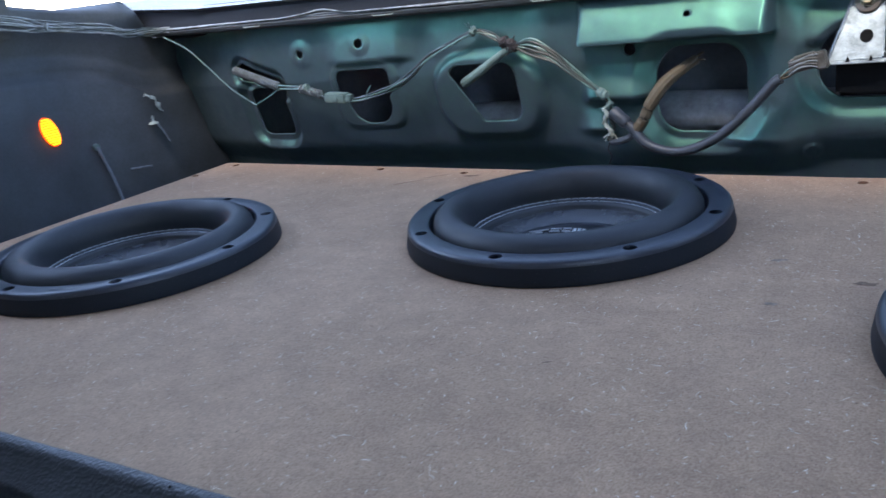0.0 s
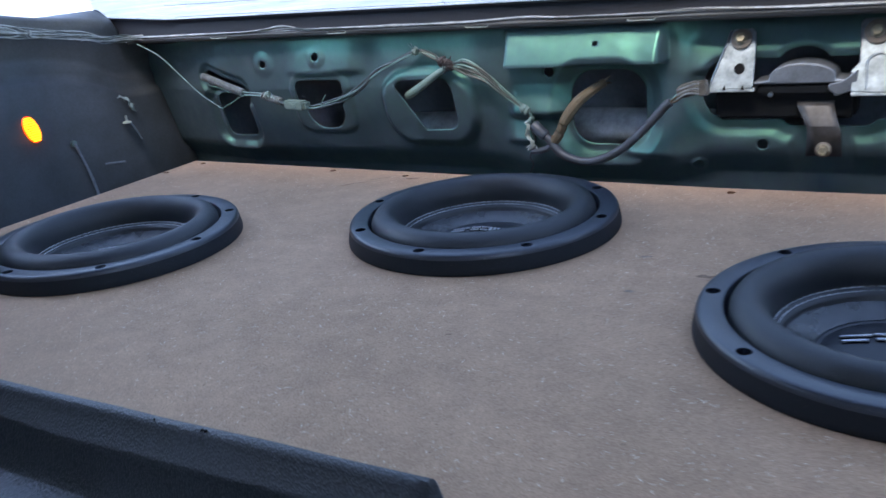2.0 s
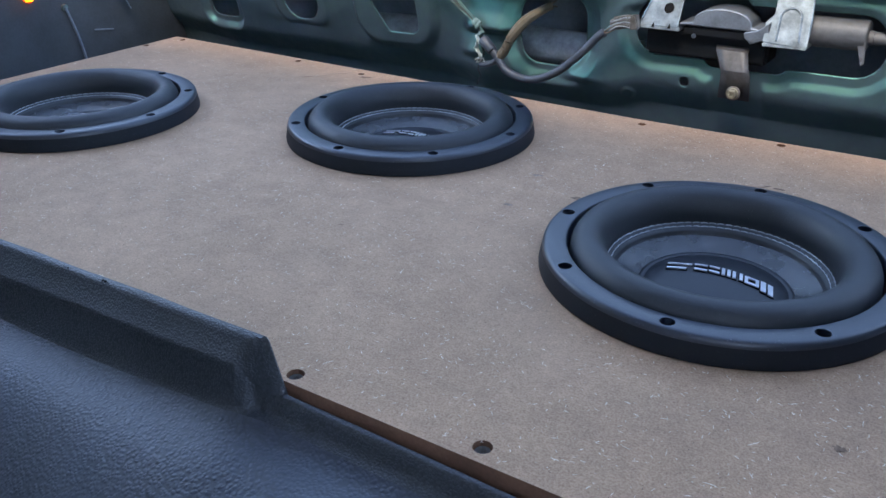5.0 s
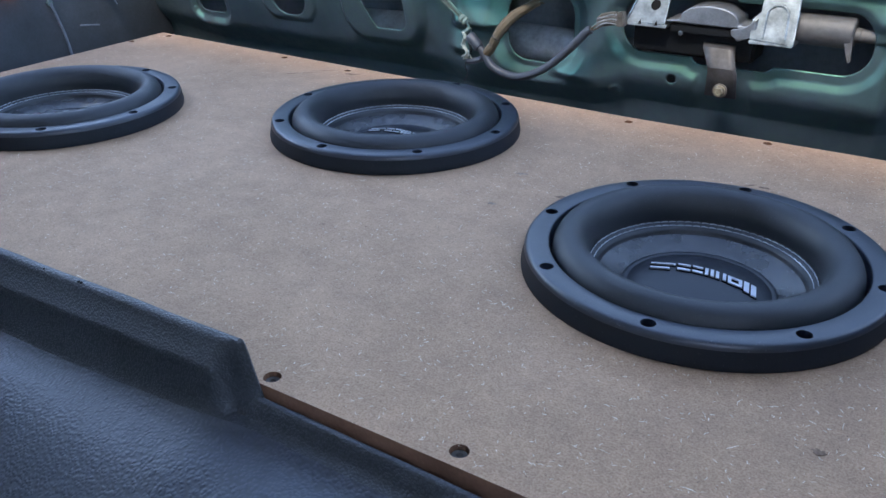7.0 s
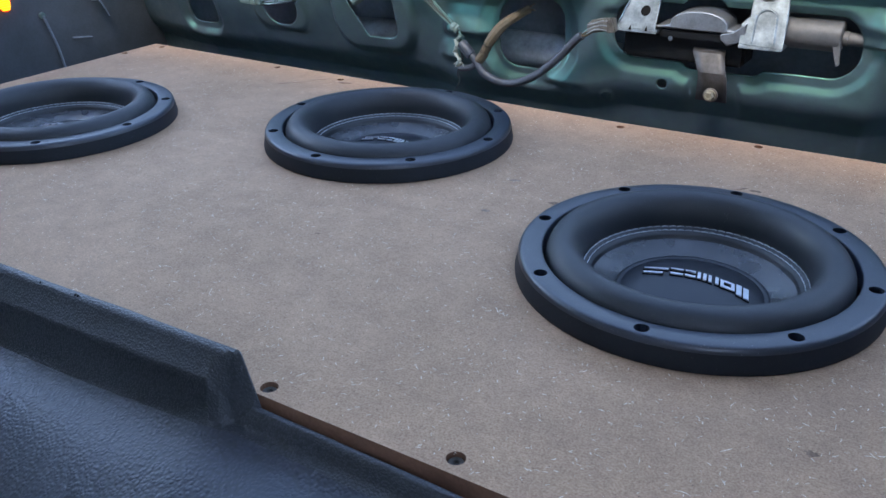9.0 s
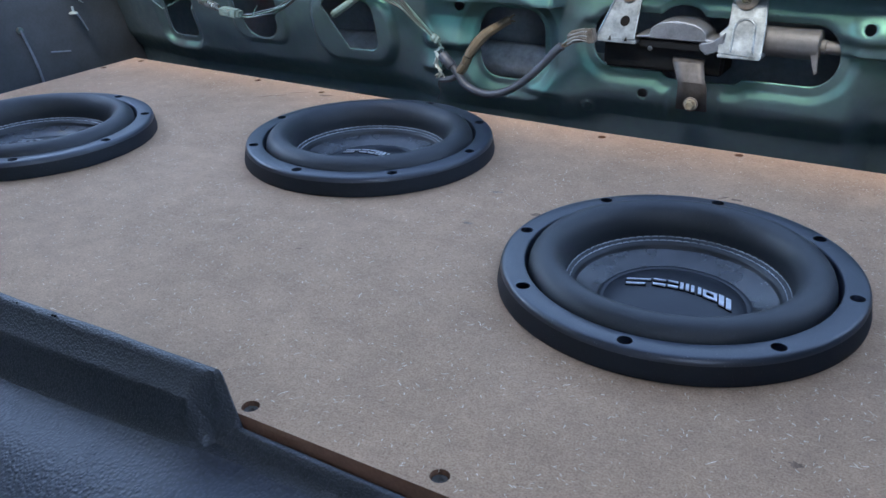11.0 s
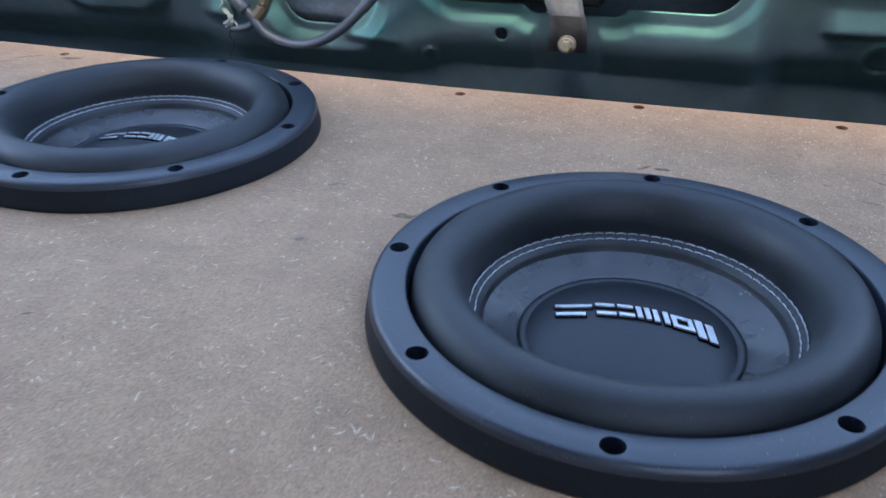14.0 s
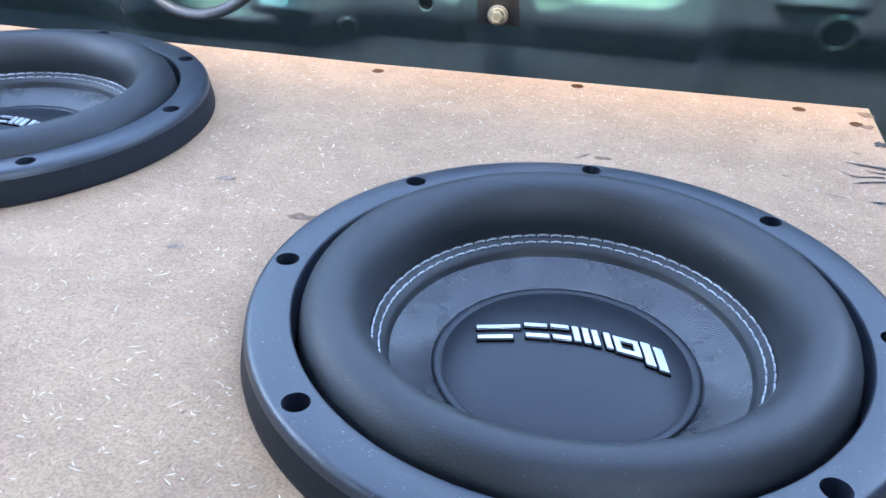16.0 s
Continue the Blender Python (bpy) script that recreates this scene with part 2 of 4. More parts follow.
CAST = grained("cast_alloy", (0.19, 0.22, 0.25), 0.5, 500.0, 0.0006, metal=0.65, vary=0.25, stain=40.0)
MOTOR = grained("grey_motor_case", (0.11, 0.118, 0.126), 0.62, 220.0, 0.0004, metal=0.3, vary=0.3)
BOLT = grained("dull_zinc_bolt", (0.3, 0.275, 0.2), 0.5, 300.0, 0.0003, metal=0.7)
WASHER = grained("tarnished_washer", (0.17, 0.15, 0.13), 0.5, 300.0, 0.0003, metal=0.6)
DARK_PLASTIC = grained("dark_housing", (0.007, 0.009, 0.011), 0.7, 300.0, 0.0004, spec=0.15)
TAB = grained("dull_steel_tab", (0.075, 0.075, 0.075), 0.5, 220.0, 0.0004, metal=0.4, vary=0.4, stain=60.0)
GREY_SHEATH = grained("grey_cable_sheath", (0.045, 0.058, 0.076), 0.5, 300.0, 0.0004)
PALE_WIRE = grained("pale_green_wire", (0.09, 0.185, 0.167), 0.34, 300.0, 0.0004, vary=0.5, stain=60.0)
DARK_WIRE = grained("dark_wire", (0.022, 0.038, 0.036), 0.36, 300.0, 0.0004)
CONDUIT = grained("grey_conduit", (0.19, 0.215, 0.22), 0.5, 300.0, 0.0004, vary=0.4, stain=60.0)
PLUG = grained("dirty_grey_plug", (0.1, 0.098, 0.088), 0.6, 300.0, 0.0006, vary=0.5, stain=120.0)
TAPE = grained("grey_tape", (0.125, 0.195, 0.18), 0.6, 300.0, 0.0006)
OLD_TAPE = grained("old_dark_tape", (0.042, 0.034, 0.036), 0.6, 300.0, 0.0006)
OCHRE = grained("ochre_sleeve", (0.09, 0.072, 0.045), 0.7, 300.0, 0.0006)
LIP_WIRE = grained("whitish_wire", (0.24, 0.275, 0.29), 0.5, 300.0, 0.0004, vary=0.5, stain=60.0)
DUSTY_WIRE = grained("dusty_grey_wire", (0.17, 0.2, 0.21), 0.6, 300.0, 0.0004, vary=0.4, stain=60.0)
CLEAR_PLASTIC = grained("pale_plastic_sheet", (0.36, 0.43, 0.41), 0.35, 120.0, 0.001)
GLASS = glass_material()
AMBER = glow_material("amber_lens", (1.0, 0.27, 0.01), 0.3)
AMBER_DEEP = glow_material("amber_lens_edge", (0.8, 0.06, 0.01), 0.03)
INK = grained("dark_sticker_letter", (0.03, 0.035, 0.04), 0.5, 200.0, 0.0001)
FABRIC = grained("grey_fabric", (0.26, 0.265, 0.28), 0.9, 300.0, 0.0005)
HEADLINER = grained("grey_headliner", (0.3, 0.3, 0.3), 0.9, 300.0, 0.0005)
CARPET = grained("dark_carpet", (0.03, 0.03, 0.032), 0.95, 400.0, 0.002)
GROUND = grained("pale_concrete", (0.42, 0.42, 0.42), 0.8, 3.0, 0.01, stain=0.4)


# ---- building helpers ----
# the tailgate hangs a little askew to the box
GATE = Matrix(((0.96, 0, 0, -0.0036), (0, 1, 0, 0), (0.0115, 0, 0.95, -0.0075), (0, 0, 0, 1)))
HUNG = set()


def thing(name, at, label, category, group="", kind="", gate=False):
    ob = new(name)
    ob.empty_display_size = 0.05
    ob.location = GATE @ Vector(at) if gate else at
    if gate:
        HUNG.add(ob)
    return tagged(ob, label, category, group, kind)


def part(name, bm, mat, parent=None, label="", smooth=0.6, kind="", local=False):
    """Links a bmesh in world coordinates (or in its parent's) as one mesh object."""
    me = bpy.data.meshes.new(name)
    bmesh.ops.recalc_face_normals(bm, faces=bm.faces)
    off = Vector((0, 0, 0))
    p = parent
    while p is not None and not local:
        off += p.location
        if p in HUNG:
            bmesh.ops.transform(bm, matrix=GATE, verts=bm.verts)
        p = p.parent
    if off.length:
        bmesh.ops.translate(bm, verts=bm.verts, vec=-off)
    for f in bm.faces:
        f.smooth = smooth > 0
    for e in bm.edges:
        if len(e.link_faces) == 2 and e.calc_face_angle() > smooth:
            e.smooth = False
    bm.to_mesh(me)
    bm.free()
    me.materials.append(mat)
    ob = new(name, me)
    ob.parent = parent
    return tagged(ob, label=label, kind=kind)


def box(bm, lo, hi, bevel=0.0, segments=2):
    made = bmesh.ops.create_cube(bm, size=1)["verts"]
    c = [(a + b) / 2 for a, b in zip(lo, hi)]
    s = [b - a for a, b in zip(lo, hi)]
    for v in made:
        v.co = Vector([c[i] + v.co[i] * s[i] for i in range(3)])
    if bevel:
        edges = list({e for v in made for e in v.link_edges})
        bmesh.ops.bevel(bm, geom=edges, offset=bevel, segments=segments, affect="EDGES", clamp_overlap=True)
    return bm


def lathe(bm, profile, steps=96, m=Matrix(), closed=False):
    """Turns (radius, z) round z."""
    rings = []
    for r, z in profile:
        if r < 1e-6:
            rings.append([bm.verts.new(m @ Vector((0, 0, z)))])
        else:
            rings.append([bm.verts.new(m @ Vector((r * math.cos(2 * math.pi * k / steps), r * math.sin(2 * math.pi * k / steps), z))) for k in range(steps)])
    for a, b in zip(rings, rings[1:] + (rings[:1] if closed else [])):
        for k in range(steps):
            j = (k + 1) % steps
            q = [a[k % len(a)], a[j % len(a)], b[j % len(b)], b[k % len(b)]]
            q = list(dict.fromkeys(q))
            if len(q) > 2:
                bm.faces.new(q)
    return bm


def smooth_line(points, n=8):
    """Catmull-Rom through the points."""
    p = [Vector(q) for q in points]
    p = [2 * p[0] - p[1], *p, 2 * p[-1] - p[-2]]
    out = []
    for i in range(1, len(p) - 2):
        for k in range(n):
            s = k / n
            out.append(0.5 * ((2 * p[i]) + (p[i + 1] - p[i - 1]) * s + (2 * p[i - 1] - 5 * p[i] + 4 * p[i + 1] - p[i + 2]) * s * s + (3 * p[i] - p[i - 1] - 3 * p[i + 1] + p[i + 2]) * s ** 3))
    out.append(p[-2])
    return out


def tube(bm, points, radius, sides=8, n=8, smooth=True):
    line = smooth_line(points, n) if smooth else [Vector(q) for q in points]
    rings = []
    for i, q in enumerate(line):
        d = (line[min(i + 1, len(line) - 1)] - line[max(i - 1, 0)]).normalized()
        up = Vector((0, 0, 1)) if abs(d.z) < 0.9 else Vector((0, 1, 0))
        a = d.cross(up).normalized()
        b = d.cross(a)
        r = radius(i / (len(line) - 1)) if callable(radius) else radius
        rings.append([bm.verts.new(q + r * (math.cos(2 * math.pi * k / sides) * a + math.sin(2 * math.pi * k / sides) * b)) for k in range(sides)])
    for a, b in zip(rings, rings[1:]):
        for k in range(sides):
            bm.faces.new((a[k], a[(k + 1) % sides], b[(k + 1) % sides], b[k]))
    bm.faces.new(rings[0])
    bm.faces.new(rings[-1][::-1])
    return bm


def circle_edges(bm, x, y, z, r, n):
    vs = [bm.verts.new((x + r * math.cos(2 * math.pi * k / n), y + r * math.sin(2 * math.pi * k / n), z)) for k in range(n)]
    return [bm.edges.new((vs[k], vs[(k + 1) % n])) for k in range(n)]


def drop_edges(bm, edges, dz, cap=True):
    """Walls from a loop of edges down, with a floor."""
    made = bmesh.ops.extrude_edge_only(bm, edges=edges)["geom"]
    vs = [g for g in made if isinstance(g, bmesh.types.BMVert)]
    bmesh.ops.translate(bm, verts=vs, vec=(0, 0, dz))
    if cap:
        bmesh.ops.contextual_create(bm, geom=[g for g in made if isinstance(g, bmesh.types.BMEdge)])


def sheet(bm, rows, cols, fn):
    """A grid of rows x cols vertices at fn(i, j)."""
    g = [[bm.verts.new(fn(i, j)) for j in range(cols)] for i in range(rows)]
    for i in range(rows - 1):
        for j in range(cols - 1):
            bm.faces.new((g[i][j], g[i][j + 1], g[i + 1][j + 1], g[i + 1][j]))
    return bm


def step(a, b, x):
    s = min(1.0, max(0.0, (x - a) / (b - a)))
    return s * s * (3 - 2 * s)


# ---- setting: ground, cabin shell ----
bm = bmesh.new()
bmesh.ops.create_grid(bm, x_segments=8, y_segments=8, size=2500)
bmesh.ops.translate(bm, verts=bm.verts, vec=(0, 0, -1.05))
tagged(part("ground", bm, GROUND), "pale concrete ground outside the car", "ground", kind="structure")

LEFT, RIGHT, FRONT, FLOOR, ROOF = -0.2, 1.42, -1.4, -0.42, 0.78
bm = box(bmesh.new(), (LEFT - 0.05, FRONT, FLOOR - 0.04), (RIGHT + 0.05, 0.21, FLOOR))
tagged(part("floor", bm, CARPET), "dark carpeted car floor", "floor", kind="structure")
bm = box(bmesh.new(), (LEFT - 0.05, FRONT, ROOF), (RIGHT + 0.05, -0.46, ROOF + 0.04), 0.01)
tagged(part("ceiling", bm, HEADLINER), "grey fabric headliner", "ceiling", kind="structure")
# unseen wall, added to close the cabin and return soft light
bm = box(bmesh.new(), (LEFT - 0.05, FRONT - 0.05, FLOOR), (RIGHT + 0.05, FRONT, ROOF + 0.04))
tagged(part("wall_front", bm, FABRIC), "unseen grey wall added to close the cabin and bounce light", "wall", kind="structure")


def wall_top(y):
    """Height of the side's upper edge, which falls towards the tailgate."""
    if y > -0.06:
        return 0.228 - 0.15 * min(y + 0.06, 0.11) - 0.03 * step(0.05, 0.08, y)
    return 0.228 + 0.21 * min(-0.06 - y, 0.08)


def side_wall(name, x, out):
    """Lower side of the load space: a sill that rises towards the front, with a pressed ledge."""
    prof = [(0.0, FLOOR), (0.0, 0.084), (0.002, 0.091), (0.011, 0.097), (0.013, 0.106), (0.013, 0.116), (0.018, 0.121), (0.02, 0.13), (0.012, 0.196), (0.01, 0.223), (0.015, 0.227), (0.04, 0.229), (0.05, 0.15), (0.05, FLOOR)]

    def at(i, j):
        y = 0.2 - 1.6 * i / 80
        near = step(-0.12, 0.05, y)
        lift = 0.05 * (1 - math.exp(-max(0.0, 0.03 - y) / 0.055)) if j < 8 else (0.19 * max(0.0, -0.08 - y) if y > -0.2 else 0.023)
        dx, z = prof[j]
        if j in (9, 10):
            z, lift = wall_top(y) - (0.006 if j == 9 else 0.0), 0.0
        if j > 7 and y > 0.055:
            z = min(z, 0.17)
        dent = 0.004 * math.sin(9 * y + 2) if 1 < j < 9 else 0
        return (x + out * (dx + dent - 0.045 * near), y, z + (lift if j not in (0, len(prof) - 1) else 0))
    bm = sheet(bmesh.new(), 81, len(prof), at)
    return tagged(part(name, bm, DARK_TRIM, smooth=1.3), "dark bare side panel of the load space", "wall", kind="structure")


side_wall("wall_left", LEFT, -1)
side_wall("wall_right", RIGHT, 1)
# roof pillars and mostly unseen upper sides; widths and window openings shape the light
for x0, x1, y0, y1, z0, z1, label in (
        (LEFT - 0.05, LEFT, -0.22, -0.128, 0.2, ROOF, "dark roof pillar, partly added to block side light"),
        (LEFT - 0.05, LEFT, -0.66, -0.22, 0.2, 0.34, "dark unseen panel below an added window opening"),
        (LEFT - 0.05, LEFT, -1.13, -0.66, 0.2, ROOF, "dark roof pillar, partly added to block side light"),
        (LEFT - 0.05, LEFT, -1.3, -1.13, 0.2, 0.45, "dark unseen panel below an added window opening"),
        (LEFT - 0.05, LEFT, FRONT, -1.3, 0.2, ROOF, "dark unseen cabin side added to block light"),
        (RIGHT, RIGHT + 0.05, -0.92, -0.16, 0.2, ROOF, "dark roof pillar, partly added to block side light"),
        (RIGHT, RIGHT + 0.05, FRONT, -1.2, 0.2, ROOF, "dark roof pillar, partly added to block side light")):
    tagged(part("trim", box(bmesh.new(), (x0, y0, z0), (x1, y1, z1), 0.008), DARK_TRIM), label, "pillar", kind="structure")


# ---- tailgate: pressed inner panel with openings ----
def slope(a, b, x):
    return min(1.0, max(0.0, (x - a) / (b - a)))


def rbox(x, z, cx, cz, hx, hz, r):
    dx, dz = abs(x - cx) - hx + r, abs(z - cz) - hz + r
    return math.hypot(max(dx, 0), max(dz, 0)) + min(max(dx, dz), 0) - r


def disc(x, z, cx, cz, r):
    return math.hypot(x - cx, z - cz) - r


def bar(x, z, x0, z0, x1, z1, r):
    """Signed distance to a slot with round ends."""
    dx, dz = x1 - x0, z1 - z0
    s = min(1.0, max(0.0, ((x - x0) * dx + (z - z0) * dz) / (dx * dx + dz * dz)))
    return math.hypot(x - x0 - s * dx, z - z0 - s * dz) - r


def motor_bay(x, z):
    """Signed distance to the wide opening round the wiper motor."""
    return min(rbox(x, z, 0.941, 0.0925, 0.142, 0.0345, 0.03), rbox(x, z, 0.935, 0.078, 0.05, 0.0275, 0.015), disc(x, z, 0.908, 0.105, 0.034))


def opening(x, z):
    """Signed distance to the nearest opening, negative inside."""
    d = [bar(x, z, -0.002, 0.123, 0.062, 0.101, 0.014), rbox(x, z, 0.031, 0.061, 0.035, 0.036, 0.012),
         rbox(x, z, 0.231, 0.0985, 0.0445, 0.0195, 0.011), rbox(x, z, 0.233, 0.078, 0.035, 0.036, 0.03),
         max(rbox(x, z, 0.42, 0.0795, 0.046, 0.0365, 0.016), (0.1 - z) * 0.5 - (x - 0.379) * 0.86),
         rbox(x, z, 0.681, 0.072, 0.048, 0.047, 0.03),
         motor_bay(x, z)]
    for cx, cz, r in ((0.606, 0.12, 0.007), (0.676, 0.16, 0.0035), (0.867, 0.029, 0.006), (1.109, 0.128, 0.0058), (0.128, 0.145, 0.006), (0.237, 0.154, 0.0065)):
        d.append(disc(x, z, cx, cz, r))
    return min(d)


def wedge(x, z, x0, x1, z0, z1, h, side=0.008, drop=0.005):
    """A pad that comes forward as it goes down from z1 to z0 and then steps back."""
    across = step(x0 - side, x0 + side, x) * (1 - step(x1 - side, x1 + side, x))
    return across * h * min(1.0, max(0.0, (z1 - z) / (z1 - z0))) * step(z0 - drop, z0, z)


def relief(x, z):
    """How far the panel stands towards the cabin."""
    h = 0.0
    # pads that slope out and step back at their lower edge
    h += wedge(x, z, 0.553, 0.757, 0.131, 0.187, 0.024, side=0.006, drop=0.004)
    h += 0.006 * step(0.548, 0.558, x) * (1 - step(0.752, 0.762, x)) * step(0.127, 0.131, z) * (1 - step(0.182, 0.19, z))
    h += wedge(x, z, 0.553, 0.632, 0.07, 0.104, 0.013, side=0.01, drop=0.014)
    h += wedge(x, z, 0.185, 0.31, 0.134, 0.182, 0.008, side=0.018, drop=0.012)
    h += wedge(x, z, 0.35, 0.5, 0.138, 0.18, 0.005, side=0.02, drop=0.02)
    h += wedge(x, z, 0.79, 1.3, 0.12, 0.19, 0.004, drop=0.012)
    h += wedge(x, z, 1.09, 1.22, 0.1, 0.138, 0.009, side=0.02)
    h += wedge(x, z, 0.545, 0.585, 0.033, 0.06, 0.008, side=0.014, drop=0.012)
    h += wedge(x, z, 0.7, 0.758, 0.018, 0.05, 0.009, side=0.02, drop=0.012)
    h += wedge(x, z, 1.155, 1.215, 0.048, 0.068, 0.008, side=0.01, drop=0.008)
    h -= 0.022 * step(0.76, 0.8, x) * slope(0.115, 0.195, z)
    # raised or dished surrounds of the openings
    h += 0.011 * (1 - step(-0.004, 0.012, rbox(x, z, 0.421, 0.074, 0.07, 0.05, 0.042)))
    h -= 0.010 * (1 - slope(0.004, 0.02, rbox(x, z, 0.681, 0.07, 0.052, 0.05, 0.035)))
    # the motor's bay lies deep, with a sloping edge that stops at the flat seat of the lower tab
    seat = step(0.893, 0.901, x) * (1 - step(0.956, 0.964, x)) * (1 - step(0.06, 0.075, z)) * step(-0.03, 0.035, z)
    h -= 0.0048 * max(1 - slope(0.011, 0.021, motor_bay(x, z)), seat) * (1 - step(0.1, 0.125, z))
    h -= 0.006 * (1 - slope(0.0, 0.008, motor_bay(x, z))) * step(0.1, 0.125, z)
    h += 0.003 * (1 - step(0.002, 0.01, rbox(x, z, 0.231, 0.083, 0.05, 0.042, 0.022)))
    h -= 0.011 * (1 - slope(0.003, 0.014, rbox(x, z, 0.03, 0.06, 0.043, 0.042, 0.018)))
    h -= 0.006 * (1 - step(0.002, 0.012, bar(x, z, -0.002, 0.123, 0.062, 0.101, 0.017)))
    for cx, cz, r, k in ((0.128, 0.145, 0.017, 0.003), (0.237, 0.154, 0.014, 0.0025), (1.109, 0.128, 0.018, 0.003)):
        h += k * (1 - step(-0.008, 0.007, disc(x, z, cx, cz, r)))
    h -= 0.003 * (1 - step(-0.002, 0.003, disc(x, z, 1.204, 0.0205, 0.0125)))
    h += 0.002 * (1 - step(0.0, 0.005, abs(disc(x, z, 1.204, 0.0205, 0.015))))
    h += 0.003 * (1 - step(0.0, 0.003, abs(disc(x, z, 0.794, 0.003, 0.006))))
    for cx in (0.515, 0.775, 1.13):
        h += 0.005 * math.exp(-((x - cx) / 0.022) ** 2)
    # the lower half leans away under the pads
    lean = 0.24 * (1 - step(0.5, 0.58, x))
    h -= lean * max(0.0, 0.105 - z) if z > -0.02 else lean * 0.125
    under = 0.016 + 0.016 * step(0.75, 0.82, x) - z
    if under > 0:
        h -= 0.6 * (under * under / 0.04 if under < 0.02 else min(under, 0.04) - 0.01) + 0.15 * max(0.0, under - 0.04)
    h -= 0.22 * max(0.0, 0.125 - max(z, 0.0)) * step(1.095, 1.13, x)
    h -= 0.2 * max(0.0, 0.03 - x) + 0.25 * max(0.0, x - 1.26)
    return h + 0.0016 * noise.noise(Vector((x * 14, z * 14, 3))) + 0.0004 * noise.noise(Vector((x * 60, z * 60, 7)))


tailgate = thing("tailgate", (0.61, 0.06, FLOOR), "dusty dark green pressed-steel tailgate with its trim removed", "tailgate", gate=True)
CELL = 0.0022
NX, NZ = round((RIGHT - LEFT) / CELL), round(0.33 / CELL)
bm = bmesh.new()
grid = []
for i in range(NZ + 1):
    row = []
    for j in range(NX + 1):
        row.append(bm.verts.new((LEFT + j * CELL, 0, -0.14 + i * CELL)))
    grid.append(row)
for i in range(NZ):
    for j in range(NX):
        x, z = LEFT + (j + 0.5) * CELL, -0.14 + (i + 0.5) * CELL
        if opening(x, z) > 0:
            bm.faces.new((grid[i][j], grid[i][j + 1], grid[i + 1][j + 1], grid[i + 1][j]))
loose = [v for v in bm.verts if not v.link_faces]
bmesh.ops.delete(bm, geom=loose, context="VERTS")
for e in bm.edges:
    if e.is_boundary:
        for v in e.verts:
            for k in range(3):
                d = opening(v.co.x, v.co.z)
                if abs(d) < 1.6 * CELL:
                    gx = (opening(v.co.x + 0.0003, v.co.z) - opening(v.co.x - 0.0003, v.co.z)) / 0.0006
                    gz = (opening(v.co.x, v.co.z + 0.0003) - opening(v.co.x, v.co.z - 0.0003)) / 0.0006
                    n = max(0.3, gx * gx + gz * gz)
                    v.co.x, v.co.z = v.co.x - d * gx / n, v.co.z - d * gz / n
for v in bm.verts:
    x, z = v.co.x, v.co.z
    v.co = (x, 0.063 - relief(x, z), z - max(0.0, x) * 0.017 * step(0.13, 0.19, z))
inner = part("inner_panel", bm, GREEN, tailgate, "pressed green inner panel with openings", smooth=0.9)
thick = inner.modifiers.new("thickness", "SOLIDIFY")
thick.thickness, thick.offset = 0.0012, 0

bm = sheet(bmesh.new(), 12, 30, lambda i, j: (LEFT - 0.03 + 1.68 * j / 29, 0.165 + 0.01 * (1 - i / 11), FLOOR + (0.6 * i / 11)))
part("outer_skin", bm, SKIN, tailgate, "dusty grey inside of the outer skin")
bm = tube(bmesh.new(), [(0.3, 0.125, 0.028), (0.6, 0.125, 0.036), (0.9, 0.125, 0.03)], 0.024, 14)
part("stiffener", bm, TUBE, tailgate, "dusty round stiffening tube behind the panel")


def lip_z(x):
    return 0.1968 - 0.0165 * (x - 0.05) + 0.05 * max(0.0, -0.1 - x)


def sill_z(x):
    return 0.2235 - 0.0225 * x + 0.055 * max(0.0, -0.05 - x)


# lip over the panel and the dark band below the glass
LIP = [(0.078, -0.012), (0.048, -0.010), (0.0425, -0.007), (0.041, -0.003), (0.043, 0.0), (0.047, 0.001)]
bm = sheet(bmesh.new(), 90, len(LIP), lambda i, j: (LEFT + (RIGHT - LEFT) * i / 89, LIP[j][0], lip_z(LEFT + (RIGHT - LEFT) * i / 89) + LIP[j][1]))
part("panel_lip", bm, DARK_TRIM, tailgate, "folded dark upper lip")
# the last points form an unseen cap, added to keep light out of the tailgate
BAND = [(0.0475, 0.0), (0.05, 0.3), (0.051, 0.7), (0.0475, 0.97), (0.045, 1.0), (0.054, 0.99), (0.058, 0.9), (0.064, 0.3), (0.084, -0.6), (0.19, -1.6)]
bm = sheet(bmesh.new(), 90, len(BAND), lambda i, j: (LEFT + (RIGHT - LEFT) * i / 89, BAND[j][0], lip_z(LEFT + (RIGHT - LEFT) * i / 89) + 0.001 + BAND[j][1] * (sill_z(LEFT + (RIGHT - LEFT) * i / 89) - 0.001 - lip_z(LEFT + (RIGHT - LEFT) * i / 89))))
part("window_seal", bm, SEAL, tailgate, "black rubber band under the rear glass")

# rear glass, leaning forward
def glass_at(x, s):
    """A place on the glass, s metres up its slope."""
    return Vector((x, 0.048 - 0.66 * s, sill_z(x) - 0.002 + 0.75 * s))


window = tagged(thing("window_1", (0.61, 0.048, 0.21), "sloping rear window with heater lines, tinted to dim the sky", "window", gate=True), kind="structure")
bm = sheet(bmesh.new(), 2, 40, lambda i, j: glass_at(LEFT + (RIGHT - LEFT) * j / 39, 0.76 * i))
pane = part("pane", bm, GLASS, window)
pane.visible_shadow = False
for k, s in enumerate((0.008, 0.034, 0.06, 0.09, 0.12, 0.15)):
    bm = tube(bmesh.new(), [glass_at(x, s) + Vector((0, -0.001, 0)) for x in (-0.02, 0.3, 0.6, 0.9, 1.25)], 0.0004, 4, 6)
    part("heater_line", bm, INK, window, "thin dark heater line")
